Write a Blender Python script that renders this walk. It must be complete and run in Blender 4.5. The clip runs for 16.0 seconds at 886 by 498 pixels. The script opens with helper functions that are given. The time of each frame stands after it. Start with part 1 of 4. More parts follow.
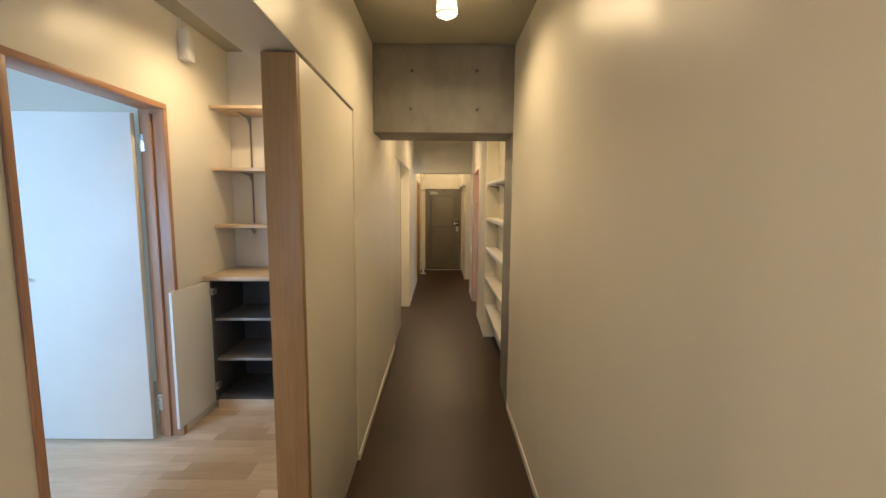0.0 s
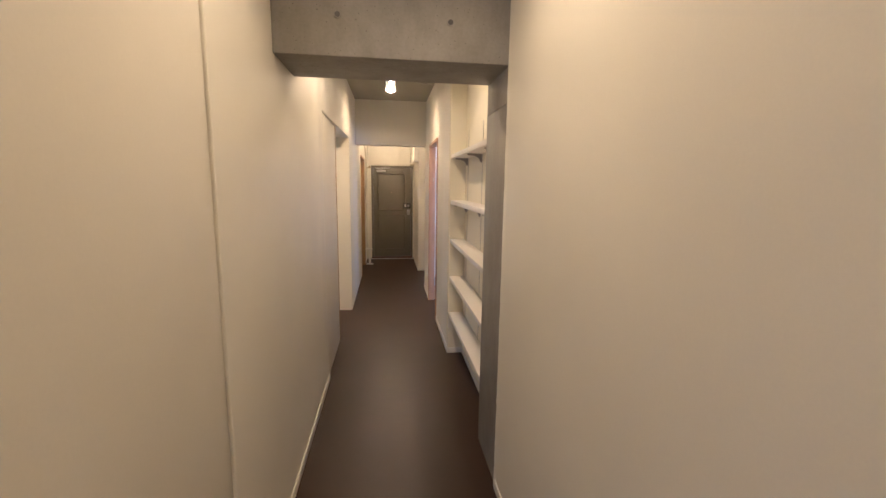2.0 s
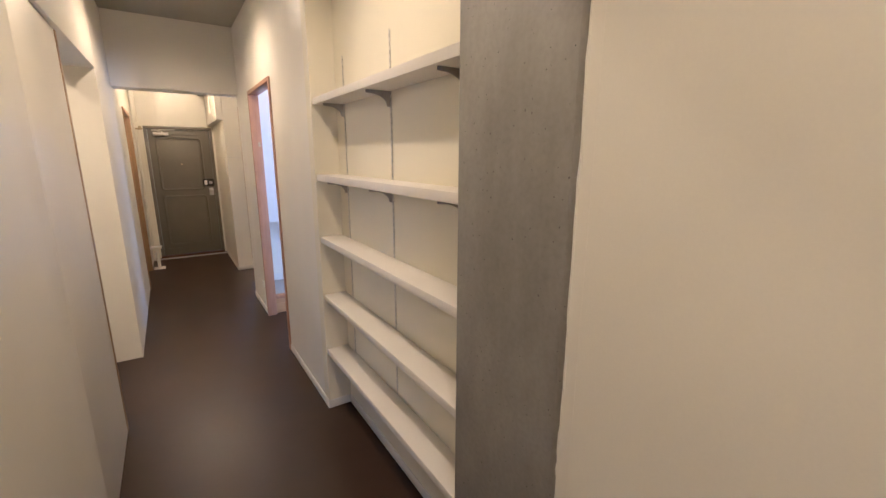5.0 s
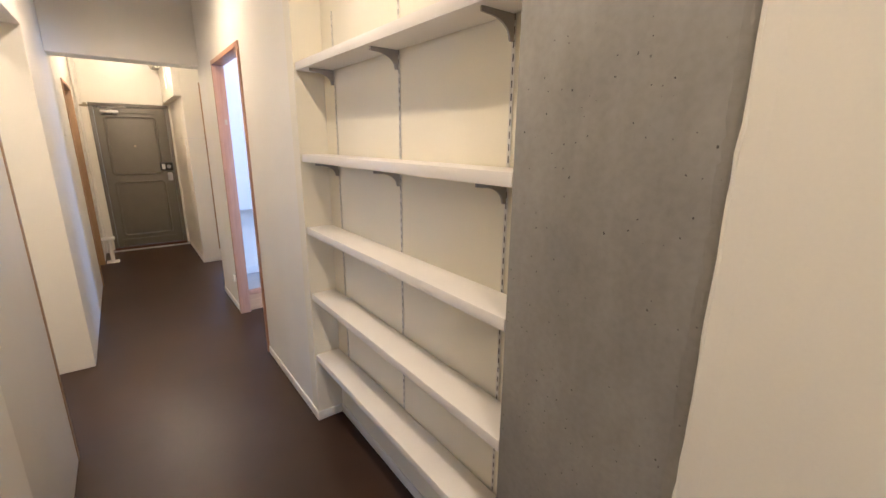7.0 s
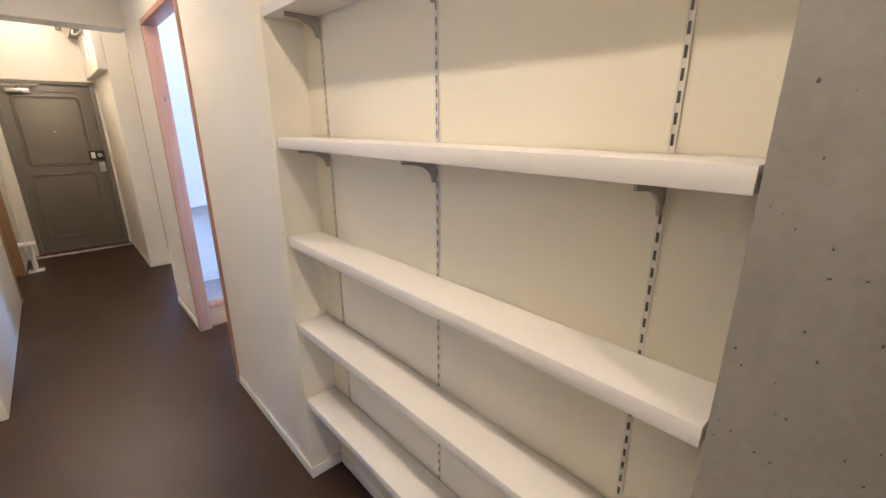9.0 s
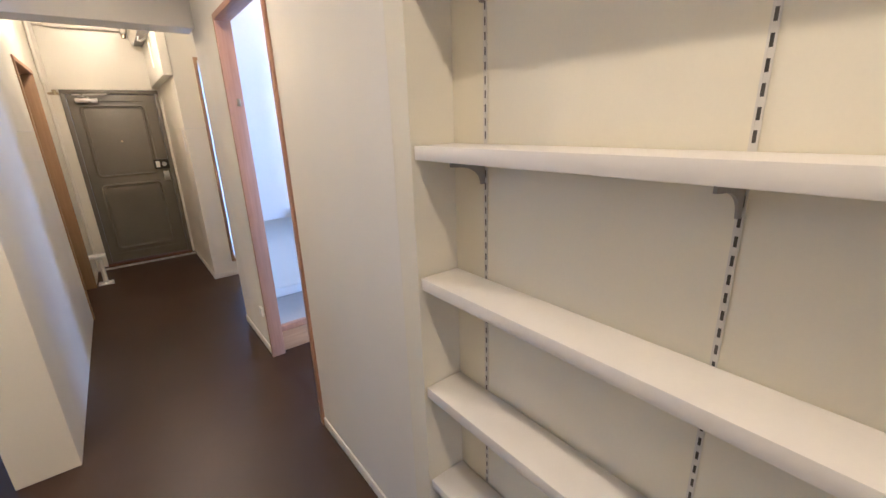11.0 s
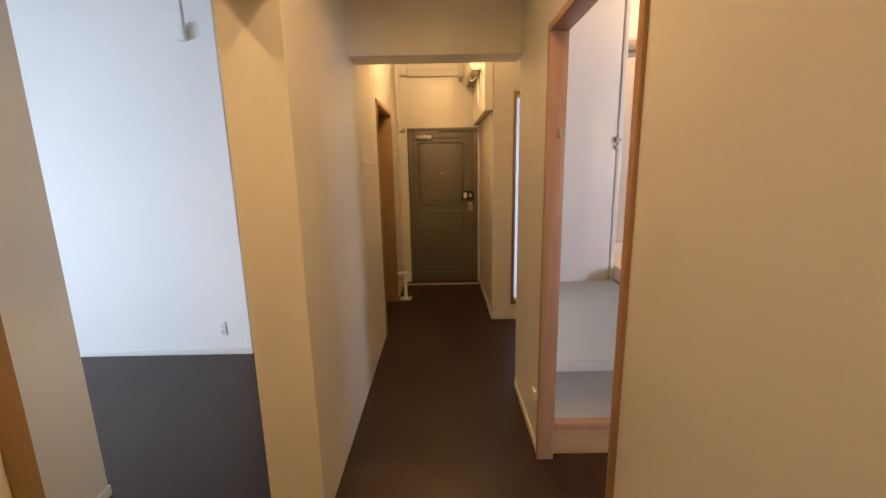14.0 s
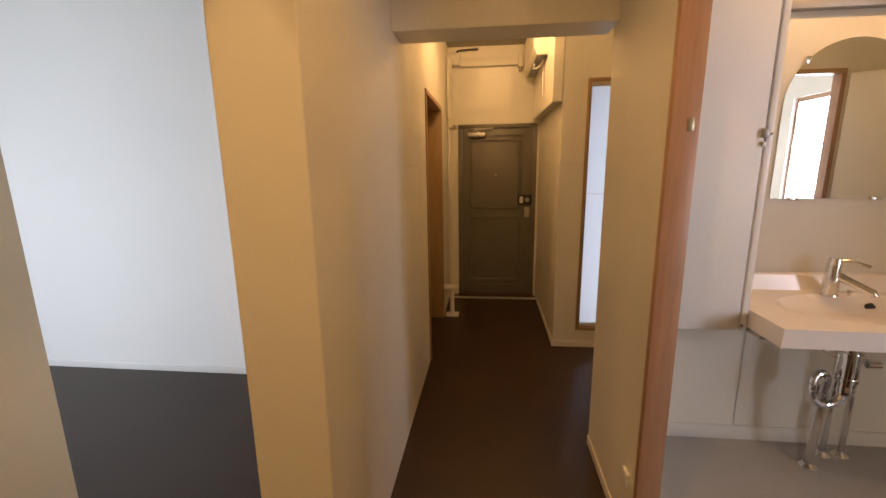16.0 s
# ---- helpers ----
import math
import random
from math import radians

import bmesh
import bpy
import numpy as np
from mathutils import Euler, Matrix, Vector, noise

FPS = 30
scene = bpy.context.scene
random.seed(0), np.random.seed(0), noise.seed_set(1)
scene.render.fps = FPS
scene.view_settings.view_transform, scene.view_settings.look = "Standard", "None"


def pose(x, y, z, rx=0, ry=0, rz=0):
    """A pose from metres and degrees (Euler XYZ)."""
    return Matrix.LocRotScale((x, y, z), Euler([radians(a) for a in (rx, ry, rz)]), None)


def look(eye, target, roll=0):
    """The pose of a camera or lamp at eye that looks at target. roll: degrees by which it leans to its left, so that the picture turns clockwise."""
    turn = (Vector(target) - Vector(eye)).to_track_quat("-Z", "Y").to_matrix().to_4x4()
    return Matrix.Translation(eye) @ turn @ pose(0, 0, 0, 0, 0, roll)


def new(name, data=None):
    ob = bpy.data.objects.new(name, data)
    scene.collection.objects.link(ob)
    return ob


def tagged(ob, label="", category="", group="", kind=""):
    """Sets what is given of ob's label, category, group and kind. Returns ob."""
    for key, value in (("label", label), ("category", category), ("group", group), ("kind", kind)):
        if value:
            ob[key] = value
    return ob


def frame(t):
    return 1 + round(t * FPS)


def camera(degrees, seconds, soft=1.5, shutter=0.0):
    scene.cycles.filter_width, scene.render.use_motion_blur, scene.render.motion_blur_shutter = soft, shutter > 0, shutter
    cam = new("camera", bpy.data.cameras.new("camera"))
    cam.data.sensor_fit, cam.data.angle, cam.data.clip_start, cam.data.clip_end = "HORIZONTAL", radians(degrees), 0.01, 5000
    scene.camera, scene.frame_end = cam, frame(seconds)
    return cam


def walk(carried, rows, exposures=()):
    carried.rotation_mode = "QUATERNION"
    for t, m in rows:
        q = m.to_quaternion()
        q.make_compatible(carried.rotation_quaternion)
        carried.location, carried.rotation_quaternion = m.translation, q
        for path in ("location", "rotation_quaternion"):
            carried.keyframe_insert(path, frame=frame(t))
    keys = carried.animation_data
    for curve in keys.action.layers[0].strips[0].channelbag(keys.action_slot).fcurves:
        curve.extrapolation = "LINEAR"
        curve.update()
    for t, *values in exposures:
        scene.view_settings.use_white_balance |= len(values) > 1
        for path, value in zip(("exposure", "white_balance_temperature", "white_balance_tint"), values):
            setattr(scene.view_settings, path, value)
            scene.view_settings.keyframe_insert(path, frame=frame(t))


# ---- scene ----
cam = camera(93.8, 16.0)
PATH = [
    (0, (0.167, -0.176, 1.609), (0.18, 1.812, 1.389), 0.4),
    (0.5, (0.15, 0.118, 1.605), (0.284, 2.101, 1.389), -0.1),
    (1, (0.159, 0.399, 1.594), (0.317, 2.38, 1.362), 0.3),
    (1.5, (0.195, 0.711, 1.594), (0.356, 2.686, 1.321), 0.9),
    (2, (0.152, 1.005, 1.582), (0.412, 2.964, 1.274), 0.8),
    (2.5, (0.118, 1.267, 1.573), (0.41, 3.218, 1.244), 0.1),
    (3, (0.127, 1.543, 1.571), (0.453, 3.486, 1.229), 0.3),
    (3.5, (0.05, 1.795, 1.565), (0.593, 3.683, 1.189), 0.2),
    (4, (-0.007, 2.012, 1.563), (0.778, 3.803, 1.144), 0.3),
    (4.5, (0.013, 2.229, 1.557), (0.981, 3.928, 1.134), 0.3),
    (7, (0.022, 2.719, 1.506), (1.201, 4.255, 1.005), 0.6),
    (7.5, (0.092, 2.842, 1.511), (1.277, 4.359, 0.983), 0.8),
    (8, (0.116, 2.983, 1.497), (1.395, 4.419, 0.946), 0.6),
    (10.5, (0.158, 3.685, 1.486), (1.419, 5.111, 0.870), -1.7),
    (11, (0.118, 3.834, 1.499), (1.275, 5.354, 0.909), -2.1),
    (11.5, (0.117, 3.959, 1.503), (1.010, 5.663, 0.954), -2.1),
    (12, (0.19, 4.064, 1.517), (0.733, 5.924, 1.02), -1.5),
    (12.5, (0.210, 4.158, 1.527), (0.460, 6.087, 1.062), -1.1),
    (13, (0.187, 4.302, 1.502), (0.299, 6.256, 1.090), -1.4),
    (13.5, (0.181, 4.475, 1.510), (0.293, 6.434, 1.118), -1.9),
    (14, (0.222, 4.639, 1.52), (0.22, 6.598, 1.117), -1.1),
    (14.5, (0.245, 4.76, 1.53), (0.118, 6.712, 1.114), -0.1),
    (15, (0.198, 4.912, 1.531), (0.041, 6.865, 1.127), -0.2),
    (15.5, (0.132, 5.055, 1.537), (0.011, 7.01, 1.134), -0.7),
    (16, (0.137, 5.156, 1.533), (-0.077, 7.103, 1.13), -0.8),
]
EXPOSURES = [
    (0.0, 0.70, 5900, 5), (0.5, 0.74, 6900, 11), (1.0, 0.82, 6300, 14), (2.0, 0.90, 5200, 16), (4.5, 0.95, 4950, 16), (7.5, 1.35, 4720, 14),
    (11.0, 1.13, 4620, 14), (12.5, 0.64, 6100, 16), (14.0, 0.24, 7650, 20), (16.0, 0.02, 8900, 22),
]
walk(cam, [(t, look(eye, target, roll)) for t, eye, target, roll in PATH], EXPOSURES)

# ---------------------------------------------------------------- world and light
world = bpy.data.worlds.new("sky_world")
world.use_nodes = True
scene.world = world
_wn = world.node_tree.nodes
_wn.clear()
_sky = _wn.new("ShaderNodeTexSky")
_sky.sky_type, _sky.sun_disc = "NISHITA", False
_sky.sun_elevation, _sky.sun_rotation = radians(48), radians(60)
_bg = _wn.new("ShaderNodeBackground")
_bg.inputs["Strength"].default_value = 0.12
_wo = _wn.new("ShaderNodeOutputWorld")
world.node_tree.links.new(_sky.outputs[0], _bg.inputs[0])
world.node_tree.links.new(_bg.outputs[0], _wo.inputs[0])

LAMP_COLOUR = (1.0, 0.675, 0.355)
SKY_COLOUR = (0.46, 0.66, 1.0)


def point_lamp(x, y, z, watts, radius=0.035, colour=LAMP_COLOUR):
    d = bpy.data.lights.new("bulb_light", "POINT")
    d.energy, d.color, d.shadow_soft_size = watts, colour, radius
    o = new("bulb_light", d)
    o.location = (x, y, z)
    return o


def down_lamp(x, y, z, watts, radius=0.035, colour=LAMP_COLOUR):
    """A bulb in an open-bottomed jar: most of its light goes down and outwards."""
    d = bpy.data.lights.new("bulb_light", "SPOT")
    d.energy, d.color, d.shadow_soft_size, d.spot_size, d.spot_blend = watts, colour, radius, radians(166), 0.75
    o = new("bulb_light", d)
    o.location = (x, y, z)
    return o


def window_lamp(centre, towards, width, height, watts, colour=SKY_COLOUR):
    d = bpy.data.lights.new("window_light", "AREA")
    d.shape, d.size, d.size_y, d.energy, d.color = "RECTANGLE", width, height, watts, colour
    o = new("window_light", d)
    o.matrix_world = look(centre, towards)
    return o


# the lamp at y = -1.0 is unseen, added to brighten the near walls
LAMP_1, LAMP_2, LAMP_3, LAMP_ADDED, LAMP_K, LAMP_M, LAMP_L = (0.194, 2.15), (0.185, 5.88), (0.20, 8.44), (0.19, -1.0), (-0.98, 2.38), (0.187, 3.95), (-0.95, 4.90)
CEIL = 2.748
for (lx, ly), watts in ((LAMP_1, 43), (LAMP_M, 45), (LAMP_2, 56), (LAMP_ADDED, 112), (LAMP_K, 44), (LAMP_L, 85)):
    down_lamp(lx, ly, CEIL - 0.105, watts)
point_lamp(LAMP_3[0], LAMP_3[1], CEIL - 0.105, 50)
point_lamp(1.60, 6.60, 2.48, 14)                                   # unseen warm light added over the washstand, no fixture
window_lamp((-4.38, 5.30, 1.12), (-2.4, 5.30, 1.0), 2.3, 1.95, 165)   # bright room
window_lamp((-2.7, -0.46, 1.55), (-2.3, 1.5, 1.2), 1.3, 1.2, 48)  # bedroom
window_lamp((-1.0, -2.16, 1.6), (-1.0, 0.0, 1.0), 0.8, 1.3, 9)   # added daylight at the kitchen end, its window unseen
window_lamp((3.426, 4.40, 1.51), (2.0, 4.40, 1.51), 0.86, 1.22, 85, (0.56, 0.70, 1.0))     # washroom
window_lamp((1.02, 8.80, 1.15), (1.02, 8.0, 1.15), 0.30, 1.95, 3.2)    # narrow window


# ---------------------------------------------------------------- materials
def node_mat(name):
    m = bpy.data.materials.new(name)
    m.use_nodes = True
    nt = m.node_tree
    return m, nt, nt.nodes["Principled BSDF"]


def ramp(nt, src, stops):
    r = nt.nodes.new("ShaderNodeValToRGB")
    els = r.color_ramp.elements
    while len(els) < len(stops):
        els.new(0.5)
    for e, (p, c) in zip(els, stops):
        e.position, e.color = p, (*c, 1)
    nt.links.new(src, r.inputs[0])
    return r.outputs[0]


def noise_out(nt, scale, detail=4.0, stretch=(1, 1, 1), rough=0.55):
    tc = nt.nodes.new("ShaderNodeTexCoord")
    mp = nt.nodes.new("ShaderNodeMapping")
    mp.inputs["Scale"].default_value = stretch
    nz = nt.nodes.new("ShaderNodeTexNoise")
    nz.inputs["Scale"].default_value, nz.inputs["Detail"].default_value = scale, detail
    nz.inputs["Roughness"].default_value = rough
    nt.links.new(tc.outputs["Object"], mp.inputs[0])
    nt.links.new(mp.outputs[0], nz.inputs["Vector"])
    return nz.outputs["Fac"]


def mix_col(nt, fac, a, b, mode="MIX"):
    n = nt.nodes.new("ShaderNodeMix")
    n.data_type, n.blend_type = "RGBA", mode
    for sock, v in ((n.inputs[0], fac), (n.inputs[6], a), (n.inputs[7], b)):
        if isinstance(v, bpy.types.NodeSocket):
            nt.links.new(v, sock)
        elif isinstance(v, tuple):
            sock.default_value = (*v, 1)
        else:
            sock.default_value = v
    return n.outputs[2]


def bump(nt, bsdf, src, strength, distance):
    b = nt.nodes.new("ShaderNodeBump")
    b.inputs["Strength"].default_value, b.inputs["Distance"].default_value = strength, distance
    nt.links.new(src, b.inputs["Height"])
    nt.links.new(b.outputs[0], bsdf.inputs["Normal"])
    return b


def vary(name, col, rough, spread=0.08, big=1.3, fine=60, metal=0.0, relief=0.15, depth=0.002, rough_spread=0.08, stretch=(1, 1, 1)):
    """A surface with two scales of change in its colour, and with uneven gloss and fine relief."""
    m, nt, p = node_mat(name)
    dark = tuple(c * (1 - spread) for c in col)
    lite = tuple(min(1, c * (1 + spread)) for c in col)
    c1 = ramp(nt, noise_out(nt, big, 3, stretch), ((0.3, dark), (0.7, lite)))
    f = noise_out(nt, fine, 5, stretch)
    c2 = ramp(nt, f, ((0.3, (1 - spread * 0.7,) * 3), (0.7, (1, 1, 1))))
    nt.links.new(mix_col(nt, 1.0, c1, c2, "MULTIPLY"), p.inputs["Base Color"])
    r = ramp(nt, noise_out(nt, big * 3, 4, stretch), ((0.3, (rough - rough_spread,) * 3), (0.7, (min(1, rough + rough_spread),) * 3)))
    nt.links.new(r, p.inputs["Roughness"])
    p.inputs["Metallic"].default_value = metal
    if relief:
        bump(nt, p, f, relief, depth)
    return m


def wood(name, a, b, axis="z", rough=0.45, scale=9.0, odd=(0.84, 0.82, 0.78)):
    """Straight-grained wood, its grain along one axis."""
    m, nt, p = node_mat(name)
    st = {"x": (0.06, 1, 1), "y": (1, 0.06, 1), "z": (1, 1, 0.06)}[axis]
    g1 = noise_out(nt, scale, 6, st, 0.6)
    g2 = noise_out(nt, scale * 9, 4, st, 0.6)
    c1 = ramp(nt, g1, ((0.3, a), (0.5, tuple((x + y) / 2 for x, y in zip(a, b))), (0.72, b)))
    c2 = ramp(nt, g2, ((0.3, (0.84, 0.80, 0.76)), (0.65, (1, 1, 1))))
    oi = nt.nodes.new("ShaderNodeObjectInfo")
    c3 = ramp(nt, oi.outputs["Random"], ((0.0, odd), (0.25, tuple(0.6 * c + 0.4 for c in odd)), (1.0, (1, 1, 1))))
    c = mix_col(nt, 1.0, mix_col(nt, 1.0, c1, c2, "MULTIPLY"), c3, "MULTIPLY")
    nt.links.new(c, p.inputs["Base Color"])
    p.inputs["Roughness"].default_value = rough
    bump(nt, p, g2, 0.12, 0.001)
    return m


def concrete_mat(name="bare_concrete", tone=1.0):
    m, nt, p = node_mat(name)
    cols = [tuple(c * tone for c in col) for col in ((0.238, 0.224, 0.203), (0.302, 0.287, 0.262), (0.352, 0.336, 0.310))]
    c1 = ramp(nt, noise_out(nt, 1.9, 7, (1, 1, 0.8), 0.6), ((0.32, cols[0]), (0.52, cols[1]), (0.72, cols[2])))
    c2 = ramp(nt, noise_out(nt, 70, 6), ((0.3, (0.90, 0.90, 0.90)), (0.62, (1, 1, 1))))
    stain = ramp(nt, noise_out(nt, 4.2, 4, (1, 1, 0.35), 0.65), ((0.36, (0.80, 0.795, 0.785)), (0.60, (1, 1, 1))))

    def pits(scale, low, high, cut, seed):
        v = nt.nodes.new("ShaderNodeTexVoronoi")
        v.inputs["Scale"].default_value = scale
        tc = nt.nodes.new("ShaderNodeTexCoord")
        mp = nt.nodes.new("ShaderNodeMapping")
        mp.inputs["Location"].default_value = (seed, seed * 0.7, seed * 1.3)
        nt.links.new(tc.outputs["Object"], mp.inputs[0])
        wob = nt.nodes.new("ShaderNodeTexNoise")          # ragged outlines
        wob.inputs["Scale"].default_value, wob.inputs["Detail"].default_value = 130, 2
        nt.links.new(mp.outputs[0], wob.inputs["Vector"])
        push = nt.nodes.new("ShaderNodeVectorMath")
        push.operation = "MULTIPLY_ADD"
        push.inputs[1].default_value = (0.006, 0.006, 0.009)
        nt.links.new(wob.outputs["Color"], push.inputs[0])
        nt.links.new(mp.outputs[0], push.inputs[2])
        nt.links.new(push.outputs[0], v.inputs["Vector"])
        hole = ramp(nt, v.outputs["Distance"], ((low, (0, 0, 0)), (high, (1, 1, 1))))
        some = ramp(nt, noise_out(nt, 2.3 + seed, 3), ((cut, (1, 1, 1)), (cut + 0.03, (0, 0, 0))))
        return mix_col(nt, 1.0, hole, some, "LIGHTEN")

    mask = mix_col(nt, 1.0, pits(46, 0.06, 0.085, 0.44, 0.0), pits(24, 0.042, 0.056, 0.465, 3.7), "MULTIPLY")
    c = mix_col(nt, 1.0, mix_col(nt, 1.0, c1, c2, "MULTIPLY"), stain, "MULTIPLY")
    c = mix_col(nt, mask, (0.05, 0.047, 0.043), c)
    nt.links.new(c, p.inputs["Base Color"])
    p.inputs["Roughness"].default_value = 0.58
    bump(nt, p, mix_col(nt, 0.08, mask, noise_out(nt, 90, 5)), 0.35, 0.002)
    return m


def emit_mat(name, col, strength):
    m, nt, p = node_mat(name)
    p.inputs["Base Color"].default_value = (*col, 1)
    p.inputs["Emission Color"].default_value = (*col, 1)
    p.inputs["Emission Strength"].default_value = strength
    return m


def clear_mat(name, tint=(0.96, 0.97, 0.97)):
    m = bpy.data.materials.new(name)
    m.use_nodes = True
    nt = m.node_tree
    nt.nodes.clear()
    tr = nt.nodes.new("ShaderNodeBsdfTransparent")
    tr.inputs[0].default_value = (*tint, 1)
    gl = nt.nodes.new("ShaderNodeBsdfGlossy")
    gl.inputs["Roughness"].default_value = 0.03
    fr = nt.nodes.new("ShaderNodeFresnel")
    fr.inputs[0].default_value = 1.45
    mx = nt.nodes.new("ShaderNodeMixShader")
    out = nt.nodes.new("ShaderNodeOutputMaterial")
    nt.links.new(fr.outputs[0], mx.inputs[0])
    nt.links.new(tr.outputs[0], mx.inputs[1])
    nt.links.new(gl.outputs[0], mx.inputs[2])
    nt.links.new(mx.outputs[0], out.inputs[0])
    return m


def frosted_mat():
    m = bpy.data.materials.new("frosted_glass")
    m.use_nodes = True
    nt = m.node_tree
    nt.nodes.clear()
    tr = nt.nodes.new("ShaderNodeBsdfTranslucent")
    tr.inputs[0].default_value = (0.92, 0.95, 0.97, 1)
    gl = nt.nodes.new("ShaderNodeBsdfGlossy")
    gl.inputs["Roughness"].default_value = 0.25
    mx = nt.nodes.new("ShaderNodeMixShader")
    mx.inputs[0].default_value = 0.06
    out = nt.nodes.new("ShaderNodeOutputMaterial")
    nt.links.new(tr.outputs[0], mx.inputs[1])
    nt.links.new(gl.outputs[0], mx.inputs[2])
    nt.links.new(mx.outputs[0], out.inputs[0])
    return m


PAPER = vary("off_white_wallpaper", (0.81, 0.778, 0.685), 0.35, 0.03, 1.1, 160, relief=0.09, depth=0.0012, rough_spread=0.0)
# the paper lies in soft upright waves
_nt = PAPER.node_tree
_wave = _nt.nodes.new("ShaderNodeBump")
_wave.inputs["Strength"].default_value, _wave.inputs["Distance"].default_value = 1.0, 0.026
_nt.links.new(noise_out(_nt, 3.0, 0.6, (1, 1, 0.03)), _wave.inputs["Height"])
_nt.links.new(_wave.outputs[0], next(n for n in _nt.nodes if n.type == "BUMP" and n != _wave).inputs["Normal"])
ROOM_PAPER = vary("white_matt_wallpaper", (0.82, 0.80, 0.745), 0.75, 0.02, 0.9, 150, relief=0.14, depth=0.0014, rough_spread=0.04)
NICHE_PAPER = vary("cream_matt_wallpaper", (0.80, 0.757, 0.615), 0.6, 0.025, 1.1, 150, relief=0.14, depth=0.0014, rough_spread=0.04)
# Beige taken down: the ceiling's dimness above the lamps is in the colour.
DIMMED_CEILING = vary("dimmed_ceiling_paint", (0.40, 0.378, 0.298), 0.6, 0.04, 0.9, 90, relief=0.12)
VINYL, _nt, _p = node_mat("dark_brown_vinyl")
_nt.links.new(ramp(_nt, noise_out(_nt, 2.2, 5), ((0.3, (0.032, 0.0160, 0.0088)), (0.7, (0.042, 0.0210, 0.0118)))), _p.inputs["Base Color"])
_p.inputs["Roughness"].default_value = 0.38
_p.inputs["Specular IOR Level"].default_value = 0.32
GREY_VINYL = vary("grey_vinyl", (0.42, 0.40, 0.37), 0.5, 0.06, 2.0, 120, relief=0.08)
CONCRETE = concrete_mat()
ROUGH_CONCRETE = concrete_mat("chipped_concrete", 0.95)
TRIM_WHITE = vary("white_trim", (0.77, 0.75, 0.695), 0.42, 0.03, 3, 80, relief=0.05, rough_spread=0.03)
PANEL_CREAM = vary("cream_panel", (0.74, 0.705, 0.62), 0.42, 0.03, 1.4, 120, relief=0.08, depth=0.001, rough_spread=0.03)
SHELF_WHITE = vary("white_melamine", (0.82, 0.79, 0.74), 0.40, 0.025, 4, 90, relief=0.04, rough_spread=0.02)
FRAME_WOOD = wood("pink_pine", (0.45, 0.25, 0.150), (0.55, 0.325, 0.205), "z", 0.42)
FRAME_WOOD_Y = wood("pink_pine_lengthwise", (0.45, 0.25, 0.150), (0.55, 0.325, 0.205), "y", 0.42)
POST_WOOD = wood("amber_pine", (0.36, 0.232, 0.112), (0.42, 0.278, 0.145), "z", 0.42)
LIGHT_WOOD = wood("pale_birch", (0.66, 0.50, 0.32), (0.78, 0.63, 0.44), "x", 0.4)
PLANK_WOOD = wood("pale_maple_flooring", (0.70, 0.56, 0.40), (0.84, 0.71, 0.55), "x", 0.34, 12, (0.70, 0.63, 0.56))
SILL_WOOD = wood("dark_red_sill", (0.085, 0.036, 0.020), (0.13, 0.058, 0.032), "x", 0.45)
STEP_WOOD = wood("oak_step", (0.48, 0.29, 0.14), (0.62, 0.41, 0.22), "x", 0.4)
DOOR_WHITE = vary("white_door_laminate", (0.76, 0.75, 0.71), 0.5, 0.03, 2, 70, relief=0.05)
DOOR_OLIVE = vary("olive_grey_paint", (0.166, 0.150, 0.115), 0.42, 0.07, 3, 60, relief=0.12, rough_spread=0.04)
STEEL = vary("brushed_steel", (0.58, 0.57, 0.55), 0.32, 0.06, 9, 90, metal=1.0, relief=0.05)
BRACKET = vary("bracket_grey_metal", (0.37, 0.35, 0.32), 0.45, 0.06, 8, 80, metal=0.6, relief=0.05)
RAIL_METAL = vary("slotted_rail_paint", (0.70, 0.675, 0.61), 0.40, 0.03, 8, 80, metal=0.15, relief=0.0, rough_spread=0.02)
SLOT_METAL = vary("dark_slot_metal", (0.11, 0.105, 0.10), 0.30, 0.06, 9, 80, metal=1.0, relief=0.0, rough_spread=0.03)
ALUMINIUM = vary("worn_aluminium", (0.62, 0.60, 0.56), 0.4, 0.12, 14, 70, metal=0.45, relief=0.05)
CHROME = vary("chrome", (0.78, 0.78, 0.78), 0.09, 0.03, 9, 60, metal=1.0, relief=0.0, rough_spread=0.03)
BLACK = vary("black_plastic", (0.022, 0.022, 0.022), 0.35, 0.1, 6, 80, relief=0.05)
DARK_GREY = vary("charcoal_laminate", (0.075, 0.073, 0.075), 0.5, 0.08, 5, 80, relief=0.06)
BOX_GREY = vary("cool_grey_plastic", (0.34, 0.33, 0.31), 0.45, 0.04, 5, 70, relief=0.05)
PLASTIC = vary("white_plastic", (0.82, 0.81, 0.77), 0.36, 0.02, 6, 60, relief=0.03, rough_spread=0.02)
CERAMIC = vary("white_sink_resin", (0.82, 0.76, 0.70), 0.2, 0.02, 3, 40, relief=0.0, rough_spread=0.0)
PIPE_WHITE = vary("painted_pipe", (0.74, 0.71, 0.63), 0.4, 0.04, 6, 60, relief=0.06)
BRASS = vary("dull_brass", (0.50, 0.42, 0.28), 0.35, 0.06, 9, 60, metal=1.0, relief=0.0)
MIRROR, _nt, _p = node_mat("mirror_silver")
_p.inputs["Base Color"].default_value, _p.inputs["Metallic"].default_value, _p.inputs["Roughness"].default_value = (0.88, 0.9, 0.89, 1), 1.0, 0.012
GLASS = clear_mat("clear_glass")
JAR_GLASS = clear_mat("milky_jar_glass", (0.80, 0.80, 0.79))
_jn = JAR_GLASS.node_tree
_jt = _jn.nodes.new("ShaderNodeBsdfTranslucent")
